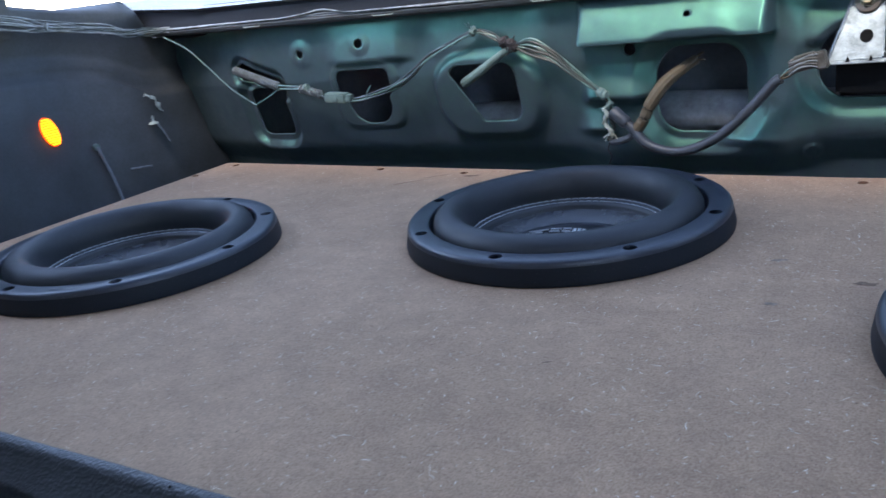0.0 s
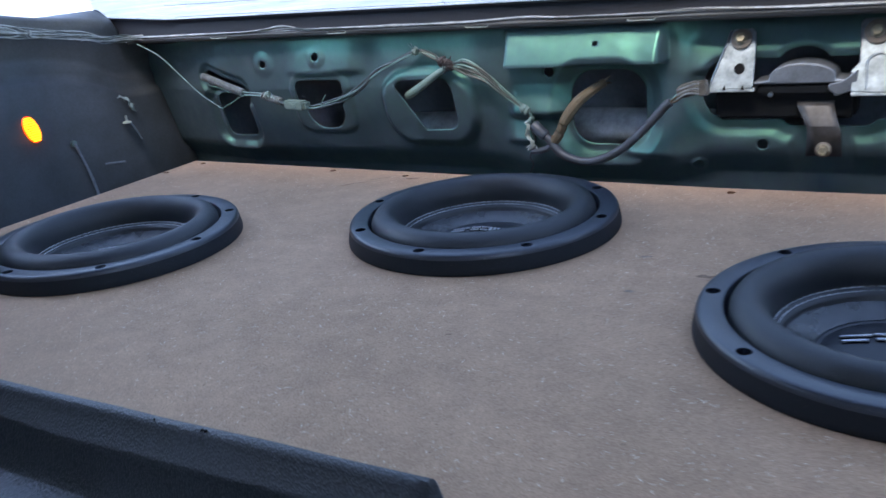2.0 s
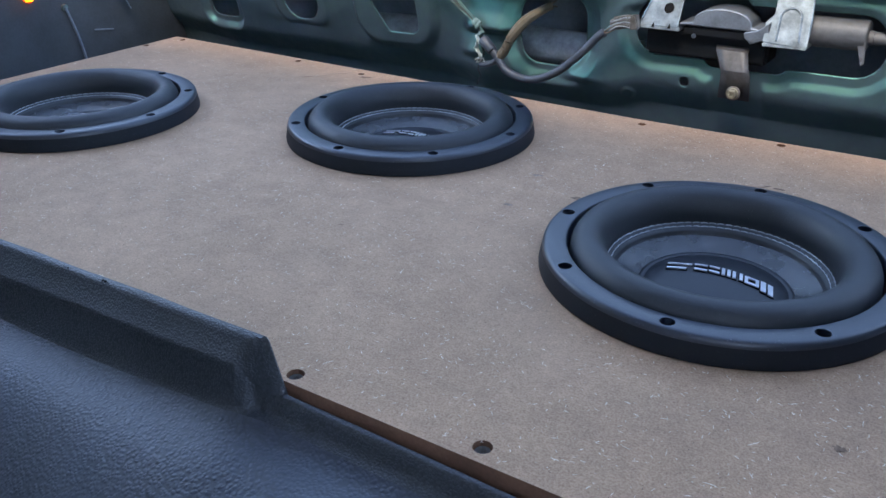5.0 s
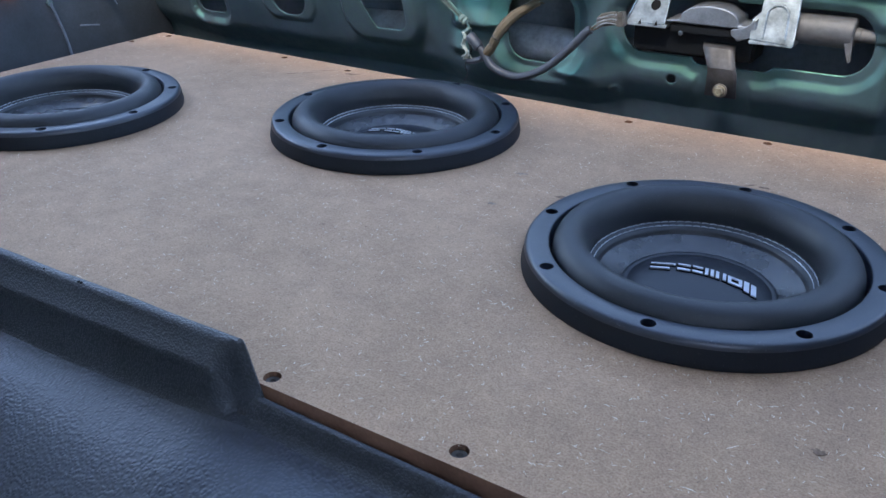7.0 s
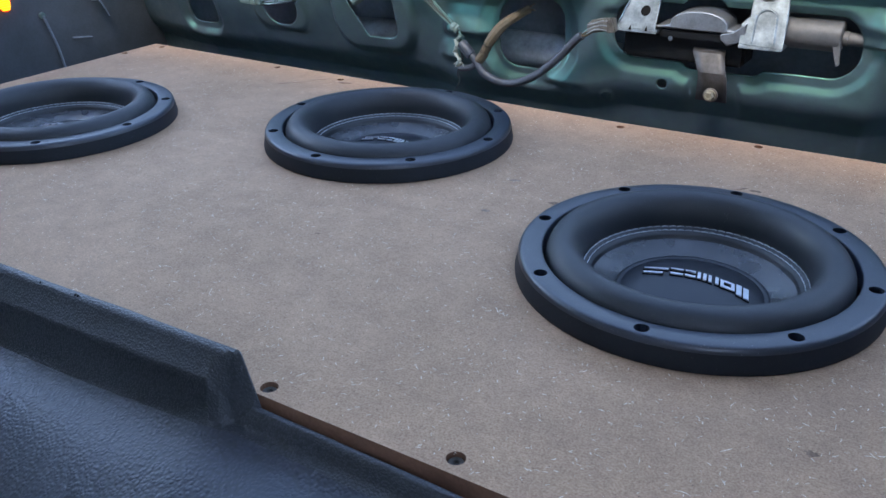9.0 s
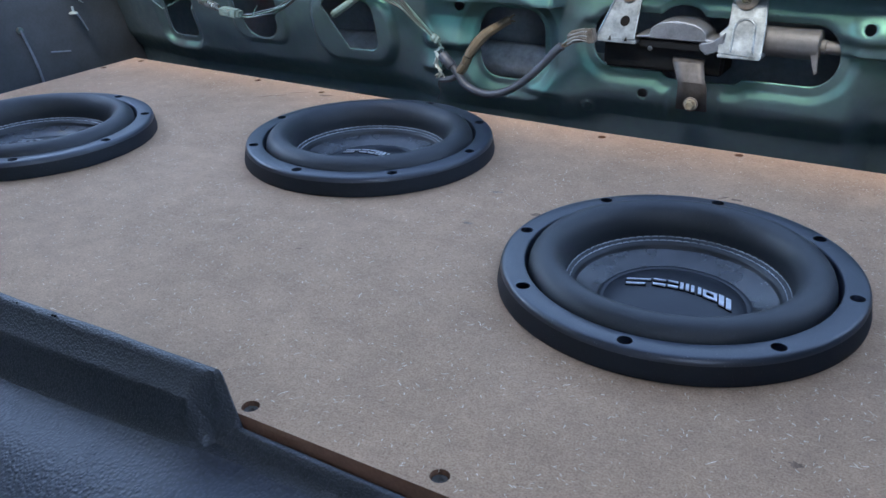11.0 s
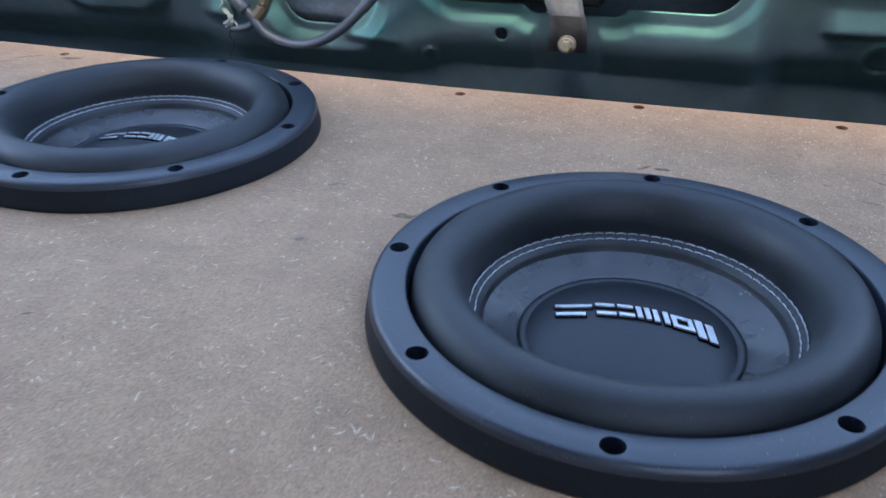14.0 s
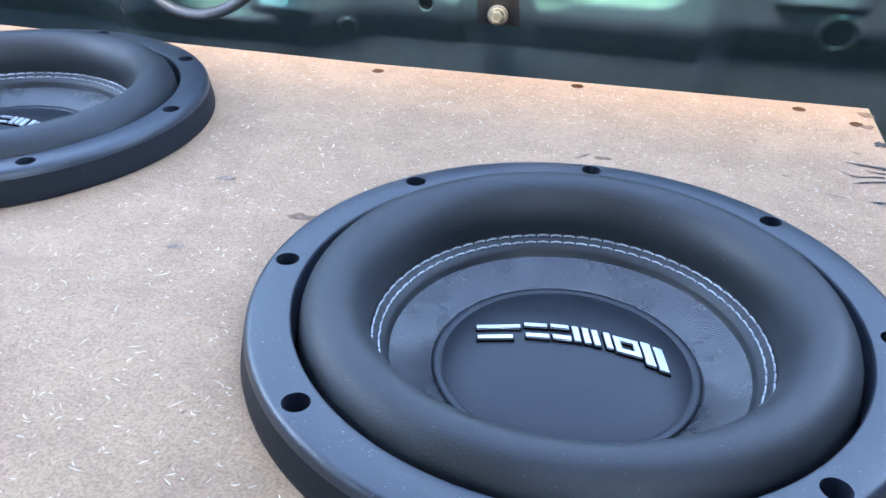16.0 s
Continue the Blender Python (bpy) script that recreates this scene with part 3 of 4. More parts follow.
bm = tube(bmesh.new(), [glass_at(0.475, s) + Vector((0, -0.001, 0)) for s in (0.004, 0.02, 0.034)], 0.0004, 4, 4)
part("heater_line", bm, INK, window, "thin dark heater line")
bm = sheet(bmesh.new(), 2, 40, lambda i, j: glass_at(LEFT + (RIGHT - LEFT) * j / 39, -0.001 + 0.0032 * i) + Vector((0, -0.0005, 0)))
part("frit_band", bm, INK, window, "black printed band along the glass edge")
bm = bmesh.new()
for k in range(300):
    q = glass_at(0.15 + 0.0036 * k, 0.0042) + Vector((0, -0.0006, 0))
    bmesh.ops.create_circle(bm, cap_ends=True, segments=6, radius=0.0011, matrix=Matrix.Translation(q) @ pose(0, 0, 0, 49, 0, 0))
part("frit_dots", bm, INK, window, "row of printed black dots along the glass edge", kind="stuff")


def lettering(text, x, s, size, stretch):
    cu = bpy.data.curves.new("letters", "FONT")
    cu.body, cu.size, cu.align_x, cu.align_y, cu.extrude, cu.space_character = text, size, "CENTER", "CENTER", 0.0002, stretch
    tmp = bpy.data.objects.new("letters", cu)
    scene.collection.objects.link(tmp)
    me = bpy.data.meshes.new_from_object(tmp.evaluated_get(bpy.context.evaluated_depsgraph_get()))
    bpy.data.objects.remove(tmp)
    me.materials.append(INK)
    ob = new("letters", me)
    ob.parent = window
    # the writing faces outwards, so it reads mirrored from the cabin
    m = Matrix.Translation(GATE @ (glass_at(x, s) + Vector((0, -0.0008, 0))) - window.location)
    tilt = math.degrees(math.atan2(0.75, 0.66))
    ob.matrix_basis = m @ pose(0, 0, 0, 0, 0.8, 0) @ pose(0, 0, 0, 0, 0, 180) @ pose(0, 0, 0, tilt, 0, 0)
    tagged(ob, label="dark sticker lettering that reads mirrored from inside")


lettering("COMUNIDAD DE CLUBES", 0.624, 0.0505, 0.0178, 1.25)
lettering("ZONA SUR", 0.619, 0.02, 0.0145, 2.1)

# ---- speaker box ----
SPOTS = [(0.2417, -0.3443, 1.3), (0.6098, -0.1855, 1.0), (0.9973, -0.3206, 2.4)]
SCREWS = [(0.8214, -0.6015), (0.9556, -0.596), (0.027, -0.078), (0.046, -0.0225), (0.292, -0.023), (0.4132, -0.029), (0.8156, -0.0251), (0.9652, -0.0126), (1.12, -0.012), (1.1, -0.598), (1.155, -0.03)]
BW, BD, BT = 1.17, 0.611, 0.018
speaker_box = thing("speaker_box", (0.61, -0.3, FLOOR), "raw brown MDF speaker box filling the boot", "speaker box")
bm = bmesh.new()
corner = [bm.verts.new(c) for c in ((0.019, -BD, 0), (0.79, -BD, 0), (BW, -0.604, 0), (BW - 0.002, 0.004, 0), (0.8, -0.0105, 0), (0.019, -0.011, 0))]
rim = [bm.edges.new((corner[k], corner[(k + 1) % 6])) for k in range(6)]
holes = [circle_edges(bm, x, y, 0, 0.1185, 64) for x, y, a in SPOTS]
bores = [circle_edges(bm, x, y, 0, 0.0058 if y < -0.5 else 0.0046, 16) for x, y in SCREWS]
bmesh.ops.triangle_fill(bm, use_beauty=True, edges=rim + sum(holes, []) + sum(bores, []), normal=(0, 0, 1))
drop_edges(bm, rim, -BT, cap=False)
for h in holes:
    drop_edges(bm, h, -BT, cap=False)
for h in bores:
    drop_edges(bm, h, -0.006)
board = part("top_board", bm, MDF, speaker_box, "raw MDF top board with three round cut-outs", smooth=0.3)
board.data.materials.append(MDF_EDGE)
for face in board.data.polygons:
    if abs(face.normal.z) < 0.5:
        face.material_index = 1
for name, lo, hi in (("front_board", (0.02, -BD + 0.008, FLOOR), (BW, -BD + BT + 0.007, -BT - 0.0005)), ("rear_board", (0.02, -BT - 0.0115, FLOOR), (BW - 0.003, -0.0125, -BT - 0.0005)),
                     ("end_board", (0.02, -BD + BT + 0.0075, FLOOR), (BT + 0.019, -BT - 0.012, -BT - 0.0005)), ("end_board", (BW - BT, -BD + BT + 0.0075, FLOOR), (BW - 0.003, -BT - 0.012, -BT - 0.0005))):
    part(name, box(bmesh.new(), lo, hi, 0.001, 1), MDF_EDGE if name == "front_board" else MDF, speaker_box)
for x, y in SCREWS:
    k = 1.0 if y < -0.5 else 0.78
    bm = lathe(bmesh.new(), [(0.0, -0.0042), (0.0012, -0.0043), (0.0022, -0.003), (0.0042, -0.0026), (0.0048, -0.0031), (0.002, -0.0058)], 16, Matrix.Translation((x, y, 0)) @ Matrix.Diagonal((k, k, 1, 1)))
    # stain colours here paint the heads as dark as shaded holes
    part("screw", bm, SOOT if y < -0.5 else STAIN, speaker_box, "countersunk screw head, painted dark like a deep hole")

# pale fibres of the board
rng = random.Random(5)


def free_spot(x, y):
    return all(math.hypot(x - cx, y - cy) > 0.142 for cx, cy, a in SPOTS)


def flecks(count, shortest, longest, thinnest, widest, height):
    """Short curved slivers strewn over the board."""
    bm = bmesh.new()
    while count:
        x, y = rng.uniform(0.022, BW - 0.006), rng.uniform(-BD + 0.01, -0.014)
        if not free_spot(x, y):
            continue
        count -= 1
        length, wide, a, bend = rng.uniform(shortest, longest) * (2.2 if rng.random() < 0.06 else 1), rng.uniform(thinnest, widest), rng.uniform(0, 6.28), rng.uniform(-1.2, 1.2)
        left, right = [], []
        px, py = x, y
        for k in range(4):
            t = a + bend * (k / 3 - 0.5)
            nx, ny = -math.sin(t), math.cos(t)
            w = wide * (1 if 0 < k < 3 else 0.4)
            left.append(bm.verts.new((px + nx * w, py + ny * w, height)))
            right.append(bm.verts.new((px - nx * w, py - ny * w, height)))
            px, py = px + math.cos(t) * length / 3, py + math.sin(t) * length / 3
        for k in range(3):
            bm.faces.new((left[k], right[k], right[k + 1], left[k + 1]))
    return bm


part("fibre_fleck", flecks(5600, 0.0007, 0.0038, 0.00008, 0.00027, 0.0002), FIBRE, speaker_box, "pale loose fibres in the board's face", kind="stuff")
part("dark_fleck", flecks(1500, 0.0005, 0.0016, 0.0002, 0.0004, 0.00015), STAIN, speaker_box, "small dark specks in the board's face", kind="stuff")


def blot(x, y, sx, sy, turn, mat, seed, name="stain"):
    r = random.Random(seed)
    bm = bmesh.new()
    vs = []
    for k in range(18):
        a = 2 * math.pi * k / 18
        q = 0.55 + 0.6 * r.random()
        u, v = sx * q * math.cos(a), sy * q * math.sin(a)
        vs.append(bm.verts.new((x + u * math.cos(turn) - v * math.sin(turn), y + u * math.sin(turn) + v * math.cos(turn), 0.00035)))
    bm.faces.new(vs)
    part(name, bm, mat, speaker_box, "dark stain on the board")


for k, (x, y, sx, sy, turn, mat) in enumerate([
        (0.7899, -0.2258, 0.006, 0.0027, 0.4, GREY_STAIN), (0.8012, -0.3019, 0.0052, 0.0028, 0.1, GREY_STAIN), (0.848, -0.256, 0.0075, 0.0034, 0.2, STAIN),
        (0.983, -0.136, 0.007, 0.0015, 0.8, STAIN), (0.995, -0.1355, 0.006, 0.003, 0.3, STAIN), (0.703, -0.4165, 0.003, 0.001, 0.5, STAIN),
        (0.365, -0.075, 0.02, 0.0015, 0.75, STAIN), (0.385, -0.048, 0.02, 0.0015, 0.7, STAIN), (0.43, -0.04, 0.012, 0.004, 0.3, STAIN), (1.12, -0.49, 0.005, 0.003, 0.0, STAIN),
        (1.1646, -0.0626, 0.005, 0.0045, 0.1, SOOT), (1.1491, -0.1509, 0.005, 0.002, 0.1, SOOT), (1.164, -0.011, 0.005, 0.008, 0.4, STAIN), (1.161, -0.0342, 0.006, 0.0045, 0.1, STAIN),
        (1.1013, -0.1293, 0.0028, 0.001, -0.3, STAIN), (1.1478, -0.0819, 0.0024, 0.0013, -0.3, STAIN), (1.0865, -0.0801, 0.003, 0.0006, 0.4, STAIN)]):
    blot(x, y, sx, sy, turn, mat, k)
# sooty streaks running in from the board's end
for points, w0, w1 in (([(1.1382, -0.0983), (1.15, -0.1005), (1.1655, -0.1027)], 0.0003, 0.0028), ([(1.1339, -0.1139), (1.1418, -0.1184), (1.1518, -0.1162), (1.158, -0.115)], 0.0006, 0.0009),
                       ([(1.1382, -0.1289), (1.1483, -0.1245), (1.165, -0.119)], 0.0003, 0.002), ([(1.1216, -0.1481), (1.1266, -0.1497), (1.1316, -0.1501)], 0.0003, 0.0005), ([(1.1482, -0.108), (1.156, -0.1095), (1.165, -0.109)], 0.0003, 0.0012)):
    bm = bmesh.new()
    line = smooth_line([(x, y, 0.0005) for x, y in points], 8)
    sheet(bm, len(line), 2, lambda i, j: line[i] + Vector((0.0006 * noise.noise(Vector((i * 1.3, j * 5, 0))), (j - 0.5) * 2 * (w0 + (w1 - w0) * i / (len(line) - 1)) * (0.7 + 0.6 * abs(noise.noise(Vector((i * 0.9, j * 3, 4))))), 0)))
    part("streak", bm, SOOT, speaker_box, "dark sooty streak on the board")


# ---- subwoofers ----
def subwoofer():
    sub = thing("subwoofer", (0, 0, 0), "black ten-inch subwoofer with thick rubber surround, set in the MDF board", "subwoofer", "subwoofers in the box")
    top, z0 = 0.0195, 0.0006
    bm = bmesh.new()
    n = 128
    outer, inside = circle_edges(bm, 0, 0, top, 0.1306, n), circle_edges(bm, 0, 0, top, 0.1172, n)
    bolts = [circle_edges(bm, 0.125 * math.cos(math.pi * k / 4), 0.125 * math.sin(math.pi * k / 4), top, 0.0052, 20) for k in range(8)]
    bmesh.ops.triangle_fill(bm, use_beauty=True, edges=outer + inside + sum(bolts, []), normal=(0, 0, 1))
    for b in bolts:
        drop_edges(bm, b, -0.018)
    lathe(bm, [(0.1306, top), (0.1318, top - 0.0003), (0.1329, top - 0.001), (0.1337, top - 0.0021), (0.1342, top - 0.0035), (0.1345, top - 0.005)], n)
    lathe(bm, [(0.1172, top), (0.1162, top - 0.0004), (0.1156, top - 0.0014), (0.1154, 0.004), (0.1154, -0.02), (0.117, -0.02)], n)
    bmesh.ops.remove_doubles(bm, verts=bm.verts, dist=0.00005)
    part("mounting_ring", bm, RING, sub, "satin black ring with eight bolt holes", local=True, smooth=0.5)
    # the ring's side, with its shade put into the colour
    bm = lathe(bmesh.new(), [(0.13455, top - 0.005), (0.136, 0.006), (0.1366, 0.003), (0.1364, z0), (0.119, z0)], n)
    part("ring_side", bm, RING_SHADED, sub, "side of the black ring, shade put into a darker copy of its plastic", local=True, smooth=0.7)
    # half-roll surround, from the ring over its crest down to the seam
    prof = [(0.1154, 0.002), (0.1136, 0.004), (0.1128, 0.007), (0.113, 0.010)]
    for k in range(15):
        a = math.pi * (k + 0.5) / 15
        c = math.cos(a)
        prof.append((0.0985 + 0.0145 * c, (0.011 if c > 0 else 0.004) + (0.017 if c > 0 else 0.024) * math.sin(a) ** 0.9))
    prof += [(0.0848, 0.002), (0.0846, 0.0005), (0.0842, 0.0)]
    part("surround", lathe(bmesh.new(), prof, n), RUBBER, sub, "thick matt rubber half-roll surround", local=True, smooth=1.0)
    bm = lathe(bmesh.new(), [(0.0846, 0.0), (0.0838, 0.0003), (0.0824, -0.0006), (0.0808, -0.0019), (0.0793, -0.0029), (0.0781, -0.0041), (0.0775, -0.0052), (0.0772, -0.0072), (0.0766, -0.008)], 78 * 6)
    for v in bm.verts:
        # the thread pulls the seam into small pads
        r = math.hypot(v.co.x, v.co.y)
        if 0.08 < r < 0.0838:
            v.co.z += 0.0003 * (abs(math.sin(39 * math.atan2(v.co.y, v.co.x))) ** 0.5 - 0.7)
    part("seam_band", bm, RUBBER, sub, "flat stitched rubber seam", local=True, smooth=1.0)
    part("cone", lathe(bmesh.new(), [(0.0774, -0.0076), (0.0764, -0.008), (0.069, -0.0111), (0.0595, -0.015), (0.0582, -0.016)], n), CONE, sub, "woven glossy black cone", local=True, smooth=1.0)
    cap = [(0.0585, -0.0168), (0.0581, -0.015), (0.0574, -0.0144), (0.056, -0.0143), (0.0544, -0.0146), (0.0538, -0.0151)]
    for k in range(1, 13):
        r = 0.0535 * (1 - k / 12)
        cap.append((r, -0.0148 + 0.009 * (1 - (r / 0.055) ** 2)))
    part("dust_cap", lathe(bmesh.new(), cap, 96), CAP, sub, "smooth domed dust cap", local=True, smooth=1.0)
    # two rows of stitches along the seam
    for r, z in ((0.0838, 0.0005), (0.0808, -0.0016)):
        bm = bmesh.new()
        m = 78
        for k in range(m):
            wob = 0.0004 * noise.noise(Vector((k * 1.7, r * 900, 0)))
            a0, a1 = 2 * math.pi * (k + 0.06) / m, 2 * math.pi * (k + 0.9) / m
            tube(bm, [((r + q) * math.cos(a), (r + q) * math.sin(a), z + h) for a, h, q in ((a0, -0.0002, wob), ((a0 + a1) / 2, 0.0003, 0), (a1, -0.0002, -wob))], 0.00042, 5, 2)
        part("stitching", bm, THREAD, sub, "pale grey thread stitches", kind="stuff", local=True)
    # raised badge: a row of plain slanted silver bars on a gentle arch
    def cap_z(x, y):
        return -0.0148 + 0.009 * (1 - (x * x + y * y) / 0.055 ** 2)
    x = 0.042
    for w, tall, hollow in ((0.0056, 0.0074, 0), (0.0056, 0.0074, 0), (0.0125, 0.0054, 1), (0.0095, 0.0054, 2), (0.0085, 0.0054, 2), (0.0095, 0.0054, 3), (0.0115, 0.0054, 3), (0.021, 0.0054, 4)):
        mid = 0.0075 - 2.4 * (x - w / 2) ** 2
        x0, x1, line = x - w + 0.0016, x, 0.0026
        bars = {0: [(x0, x1, -tall, tall)], 1: [(x0, x1, -tall, -tall + line), (x0, x1, tall - line, tall), (x0, x0 + line, -tall + line, tall - line), (x1 - line, x1, -tall + line, tall - line)],
                2: [(x0, x0 + line, -tall, tall), (x1 - line, x1, -tall, tall)], 3: [(x0, x1, -tall, -tall + line), (x0, x1, tall - line, tall)], 4: [(x0, x1, -tall, -tall + line), (x0, x1 - 0.004, tall - line, tall)]}[hollow]
        for name, mat, grow, lift, high in (("badge_base", BLACK, 0.0006, 0.0, 0.0014), ("badge_bar", CHROME, 0.0, 0.0013, 0.0011)):
            bm = bmesh.new()
            for u0, u1, v0, v1 in bars:
                vs = []
                for top_side in (0, 1):
                    for u, v in ((u0 - grow, v0 - grow), (u1 + grow, v0 - grow), (u1 + grow, v1 + grow), (u0 - grow, v1 + grow)):
                        px, py = u + 0.22 * v, mid - v
                        vs.append(bm.verts.new((px, py, cap_z(px, py) - 0.0006 + lift + high * top_side)))
                for f in ((0, 1, 2, 3), (7, 6, 5, 4), (0, 4, 5, 1), (1, 5, 6, 2), (2, 6, 7, 3), (3, 7, 4, 0)):
                    bm.faces.new([vs[q] for q in f])
            part(name, bm, mat, sub, "plain silver badge shape" if mat is CHROME else "black edge under a badge shape", local=True, smooth=0.3)
        x -= w
    return sub


first = subwoofer()
x, y, a = SPOTS[0]
first.matrix_basis = pose(x, y, 0, 0, 0, a)
for x, y, a in SPOTS[1:]:
    copy_thing(first, pose(x, y, 0, 0, 0, a))

# ---- black trim in front of the box ----
trim = thing("seat_back", (0.6, -0.7, FLOOR), "black grained seat back shell with a raised ridge, against the box", "seat back")
HIGH = [(-0.6125, -0.06), (-0.6125, 0.016), (-0.6129, 0.0205), (-0.614, 0.0222), (-0.617, 0.0219), (-0.6192, 0.0206), (-0.6205, 0.0188), (-0.6265, 0.0078), (-0.6286, 0.0067), (-0.6298, 0.0043), (-0.6303, -0.0015), (-0.634, -0.0255), (-0.6365, -0.0285)]
LOW = [(-0.614, -0.06), (-0.6135, -0.0105), (-0.6138, -0.0065), (-0.615, -0.005), (-0.617, -0.0046), (-0.6184, -0.0051), (-0.6194, -0.0064), (-0.6207, -0.0096), (-0.622, -0.0133), (-0.6228, -0.0155), (-0.6237, -0.0172), (-0.626, -0.0188), (-0.629, -0.0198)]
START = [0.812, 0.813, 0.8135, 0.8135, 0.811, 0.8075, 0.805, 0.7985, 0.7975, 0.7975, 0.798, 0.8, 0.8]
XS = [-0.19 + 0.95 * k / 60 for k in range(61)] + [0.76 + 0.001 * k for k in range(1, 76)] + [0.84 + 0.56 * k / 30 for k in range(31)]


def top_lift(x):
    return -0.003 + 0.015 * min(0.0, x - 0.48) + 0.038 * min(0.36, max(0.0, x - 0.48))


def crease_lift(x):
    return -0.0043 + 0.01 * min(0.0, x - 0.55) + 0.052 * min(0.27, max(0.0, x - 0.55))


def joint_lift(x):
    """How far the joint with the padded cover rises towards the end of the ridge."""
    return -0.0085 + 0.19 * min(0.36, max(0.0, x - 0.47)) ** 2


def ridge_at(i, j):
    x = XS[i]
    s = slope(0.0, 0.0125, x - START[j]) if j < 11 else step(0.79, 0.825 if j == 11 else 0.84, x)
    (y0, z0), (y1, z1) = HIGH[j], LOW[j]
    wob = 0.0004 * noise.noise(Vector((x * 25, j * 3.1, 0)))
    rise = 0.0 if j == 0 else top_lift(x) if j < 7 else crease_lift(x) if j < 11 else joint_lift(x)
    return (x, y0 + (y1 - y0) * s + wob, z0 + (z1 - z0) * s + wob + rise * (1 - s))


part("ridge", sheet(bmesh.new(), len(XS), len(HIGH), ridge_at), TRIM, trim, "raised grained plastic ridge with a step", smooth=0.8)
PANEL = [(0, 0), (-0.005, -0.0035), (-0.014, -0.0055), (-0.028, -0.006), (-0.045, -0.0095), (-0.065, -0.017), (-0.09, -0.031), (-0.125, -0.06), (-0.17, -0.105), (-0.21, -0.16), (-0.225, -0.26), (-0.23, -0.38)]


def panel_at(i, j):
    x = XS[i]
    s = step(0.79, 0.84, x)
    y, z = HIGH[-1][0] + (LOW[-1][0] - HIGH[-1][0]) * s + PANEL[j][0], HIGH[-1][1] + (LOW[-1][1] - HIGH[-1][1]) * s + PANEL[j][1]
    z += joint_lift(x) * (1 - s) * max(0.0, 1 - j / 9) - 0.3 * max(0.0, -0.025 - PANEL[j][0]) * (1 - step(0.5, 0.84, x))
    return (x, y, z + 0.0015 * noise.noise(Vector((x * 7, y * 12, 1))) * (j > 1))


part("leather_panel", sheet(bmesh.new(), len(XS), len(PANEL), panel_at), LEATHER, trim, "padded black leatherette cover", smooth=1.2)
for x in (0.619, 0.659, 0.662):
    bm = bmesh.new()
    bmesh.ops.create_icosphere(bm, subdivisions=1, radius=0.0007 if x < 0.64 else 0.0011, matrix=Matrix.Translation((x, -0.6175, 0.022 + top_lift(x))))
    for v in bm.verts:
        v.co += 0.0005 * noise.noise_vector(v.co * 900)
    part("nick", bm, BLACK, trim, "tiny torn nick on the ridge")

# ---- wiring on the tailgate ----
loom = thing("wiring_loom", (0.3, 0.045, 0.08), "bare wiring loom clipped across the tailgate", "wiring loom", gate=True)
MAIN = [(0.094, 0.045, 0.103), (0.136, 0.044, 0.100), (0.155, 0.043, 0.098), (0.178, 0.042, 0.086), (0.202, 0.04, 0.083), (0.232, 0.042, 0.082), (0.269, 0.044, 0.088), (0.298, 0.045, 0.096), (0.328, 0.045, 0.112), (0.352, 0.045, 0.13), (0.391, 0.046, 0.145), (0.421, 0.048, 0.156), (0.446, 0.047, 0.149), (0.46, 0.046, 0.139), (0.475, 0.045, 0.137)]


rng = random.Random(9)
for k in range(6):
    pts = [(x, y + rng.uniform(-0.002, 0.002), z + (k - 2.5) * 0.001 + rng.uniform(-0.0014, 0.0014)) for x, y, z in MAIN]
    part("wire", tube(bmesh.new(), pts, 0.0012, 6, 6), PALE_WIRE if k in (1, 4) else DARK_WIRE, loom)
UPPER = [(0.475, 0.045, 0.137), (0.499, 0.043, 0.142), (0.526, 0.042, 0.126), (0.552, 0.042, 0.101), (0.582, 0.043, 0.074), (0.59, 0.043, 0.061), (0.594, 0.043, 0.047)]
LOWER = [(0.474, 0.045, 0.135), (0.497, 0.043, 0.124), (0.525, 0.042, 0.112), (0.551, 0.042, 0.093), (0.582, 0.043, 0.072), (0.585, 0.043, 0.055), (0.590, 0.043, 0.032)]
for k in range(9):
    s = k / 8
    pts = [tuple(a + (b - a) * s + rng.uniform(-0.0016, 0.0016) for a, b in zip(p, q)) for p, q in zip(UPPER, LOWER)]
    part("wire", tube(bmesh.new(), pts, 0.0013, 6, 6), PALE_WIRE if k in (0, 3, 6) else DARK_WIRE, loom)


def corrugated(a, b, rings, inner, outer):
    """One ribbed sleeve from a to b."""
    d = Vector(b) - Vector(a)
    step = d.length / rings
    profile = [(0.0008, 0)]
    for k in range(rings):
        profile += [(inner, step * (k + 0.1)), (outer, step * (k + 0.3)), (outer, step * (k + 0.55)), (inner, step * (k + 0.75))]
    profile.append((0.0008, d.length))
    return lathe(bmesh.new(), profile, 12, Matrix.Translation(a) @ d.to_track_quat("Z", "Y").to_matrix().to_4x4())


bm = corrugated((-0.002, 0.058, 0.13), (0.094, 0.045, 0.104), 21, 0.0034, 0.0064)
part("conduit", bm, CONDUIT, loom, "grey corrugated conduit")
bm = corrugated((0.134, 0.044, 0.1), (0.172, 0.043, 0.09), 8, 0.0032, 0.006)
part("conduit", bm, CONDUIT, loom, "grey corrugated conduit")
bm = box(bmesh.new(), (-0.0175, -0.007, -0.0065), (0.0175, 0.007, 0.0065), 0.0015)
box(bm, (0.0175, -0.0055, -0.005), (0.024, 0.0055, 0.005), 0.001)
box(bm, (-0.004, -0.0085, -0.003), (0.006, -0.007, 0.003), 0.0005)
bmesh.ops.transform(bm, matrix=pose(0.203, 0.038, 0.086, 0, 4, 0), verts=bm.verts)
part("connector", bm, TAPE, loom, "pale grey plug connector")
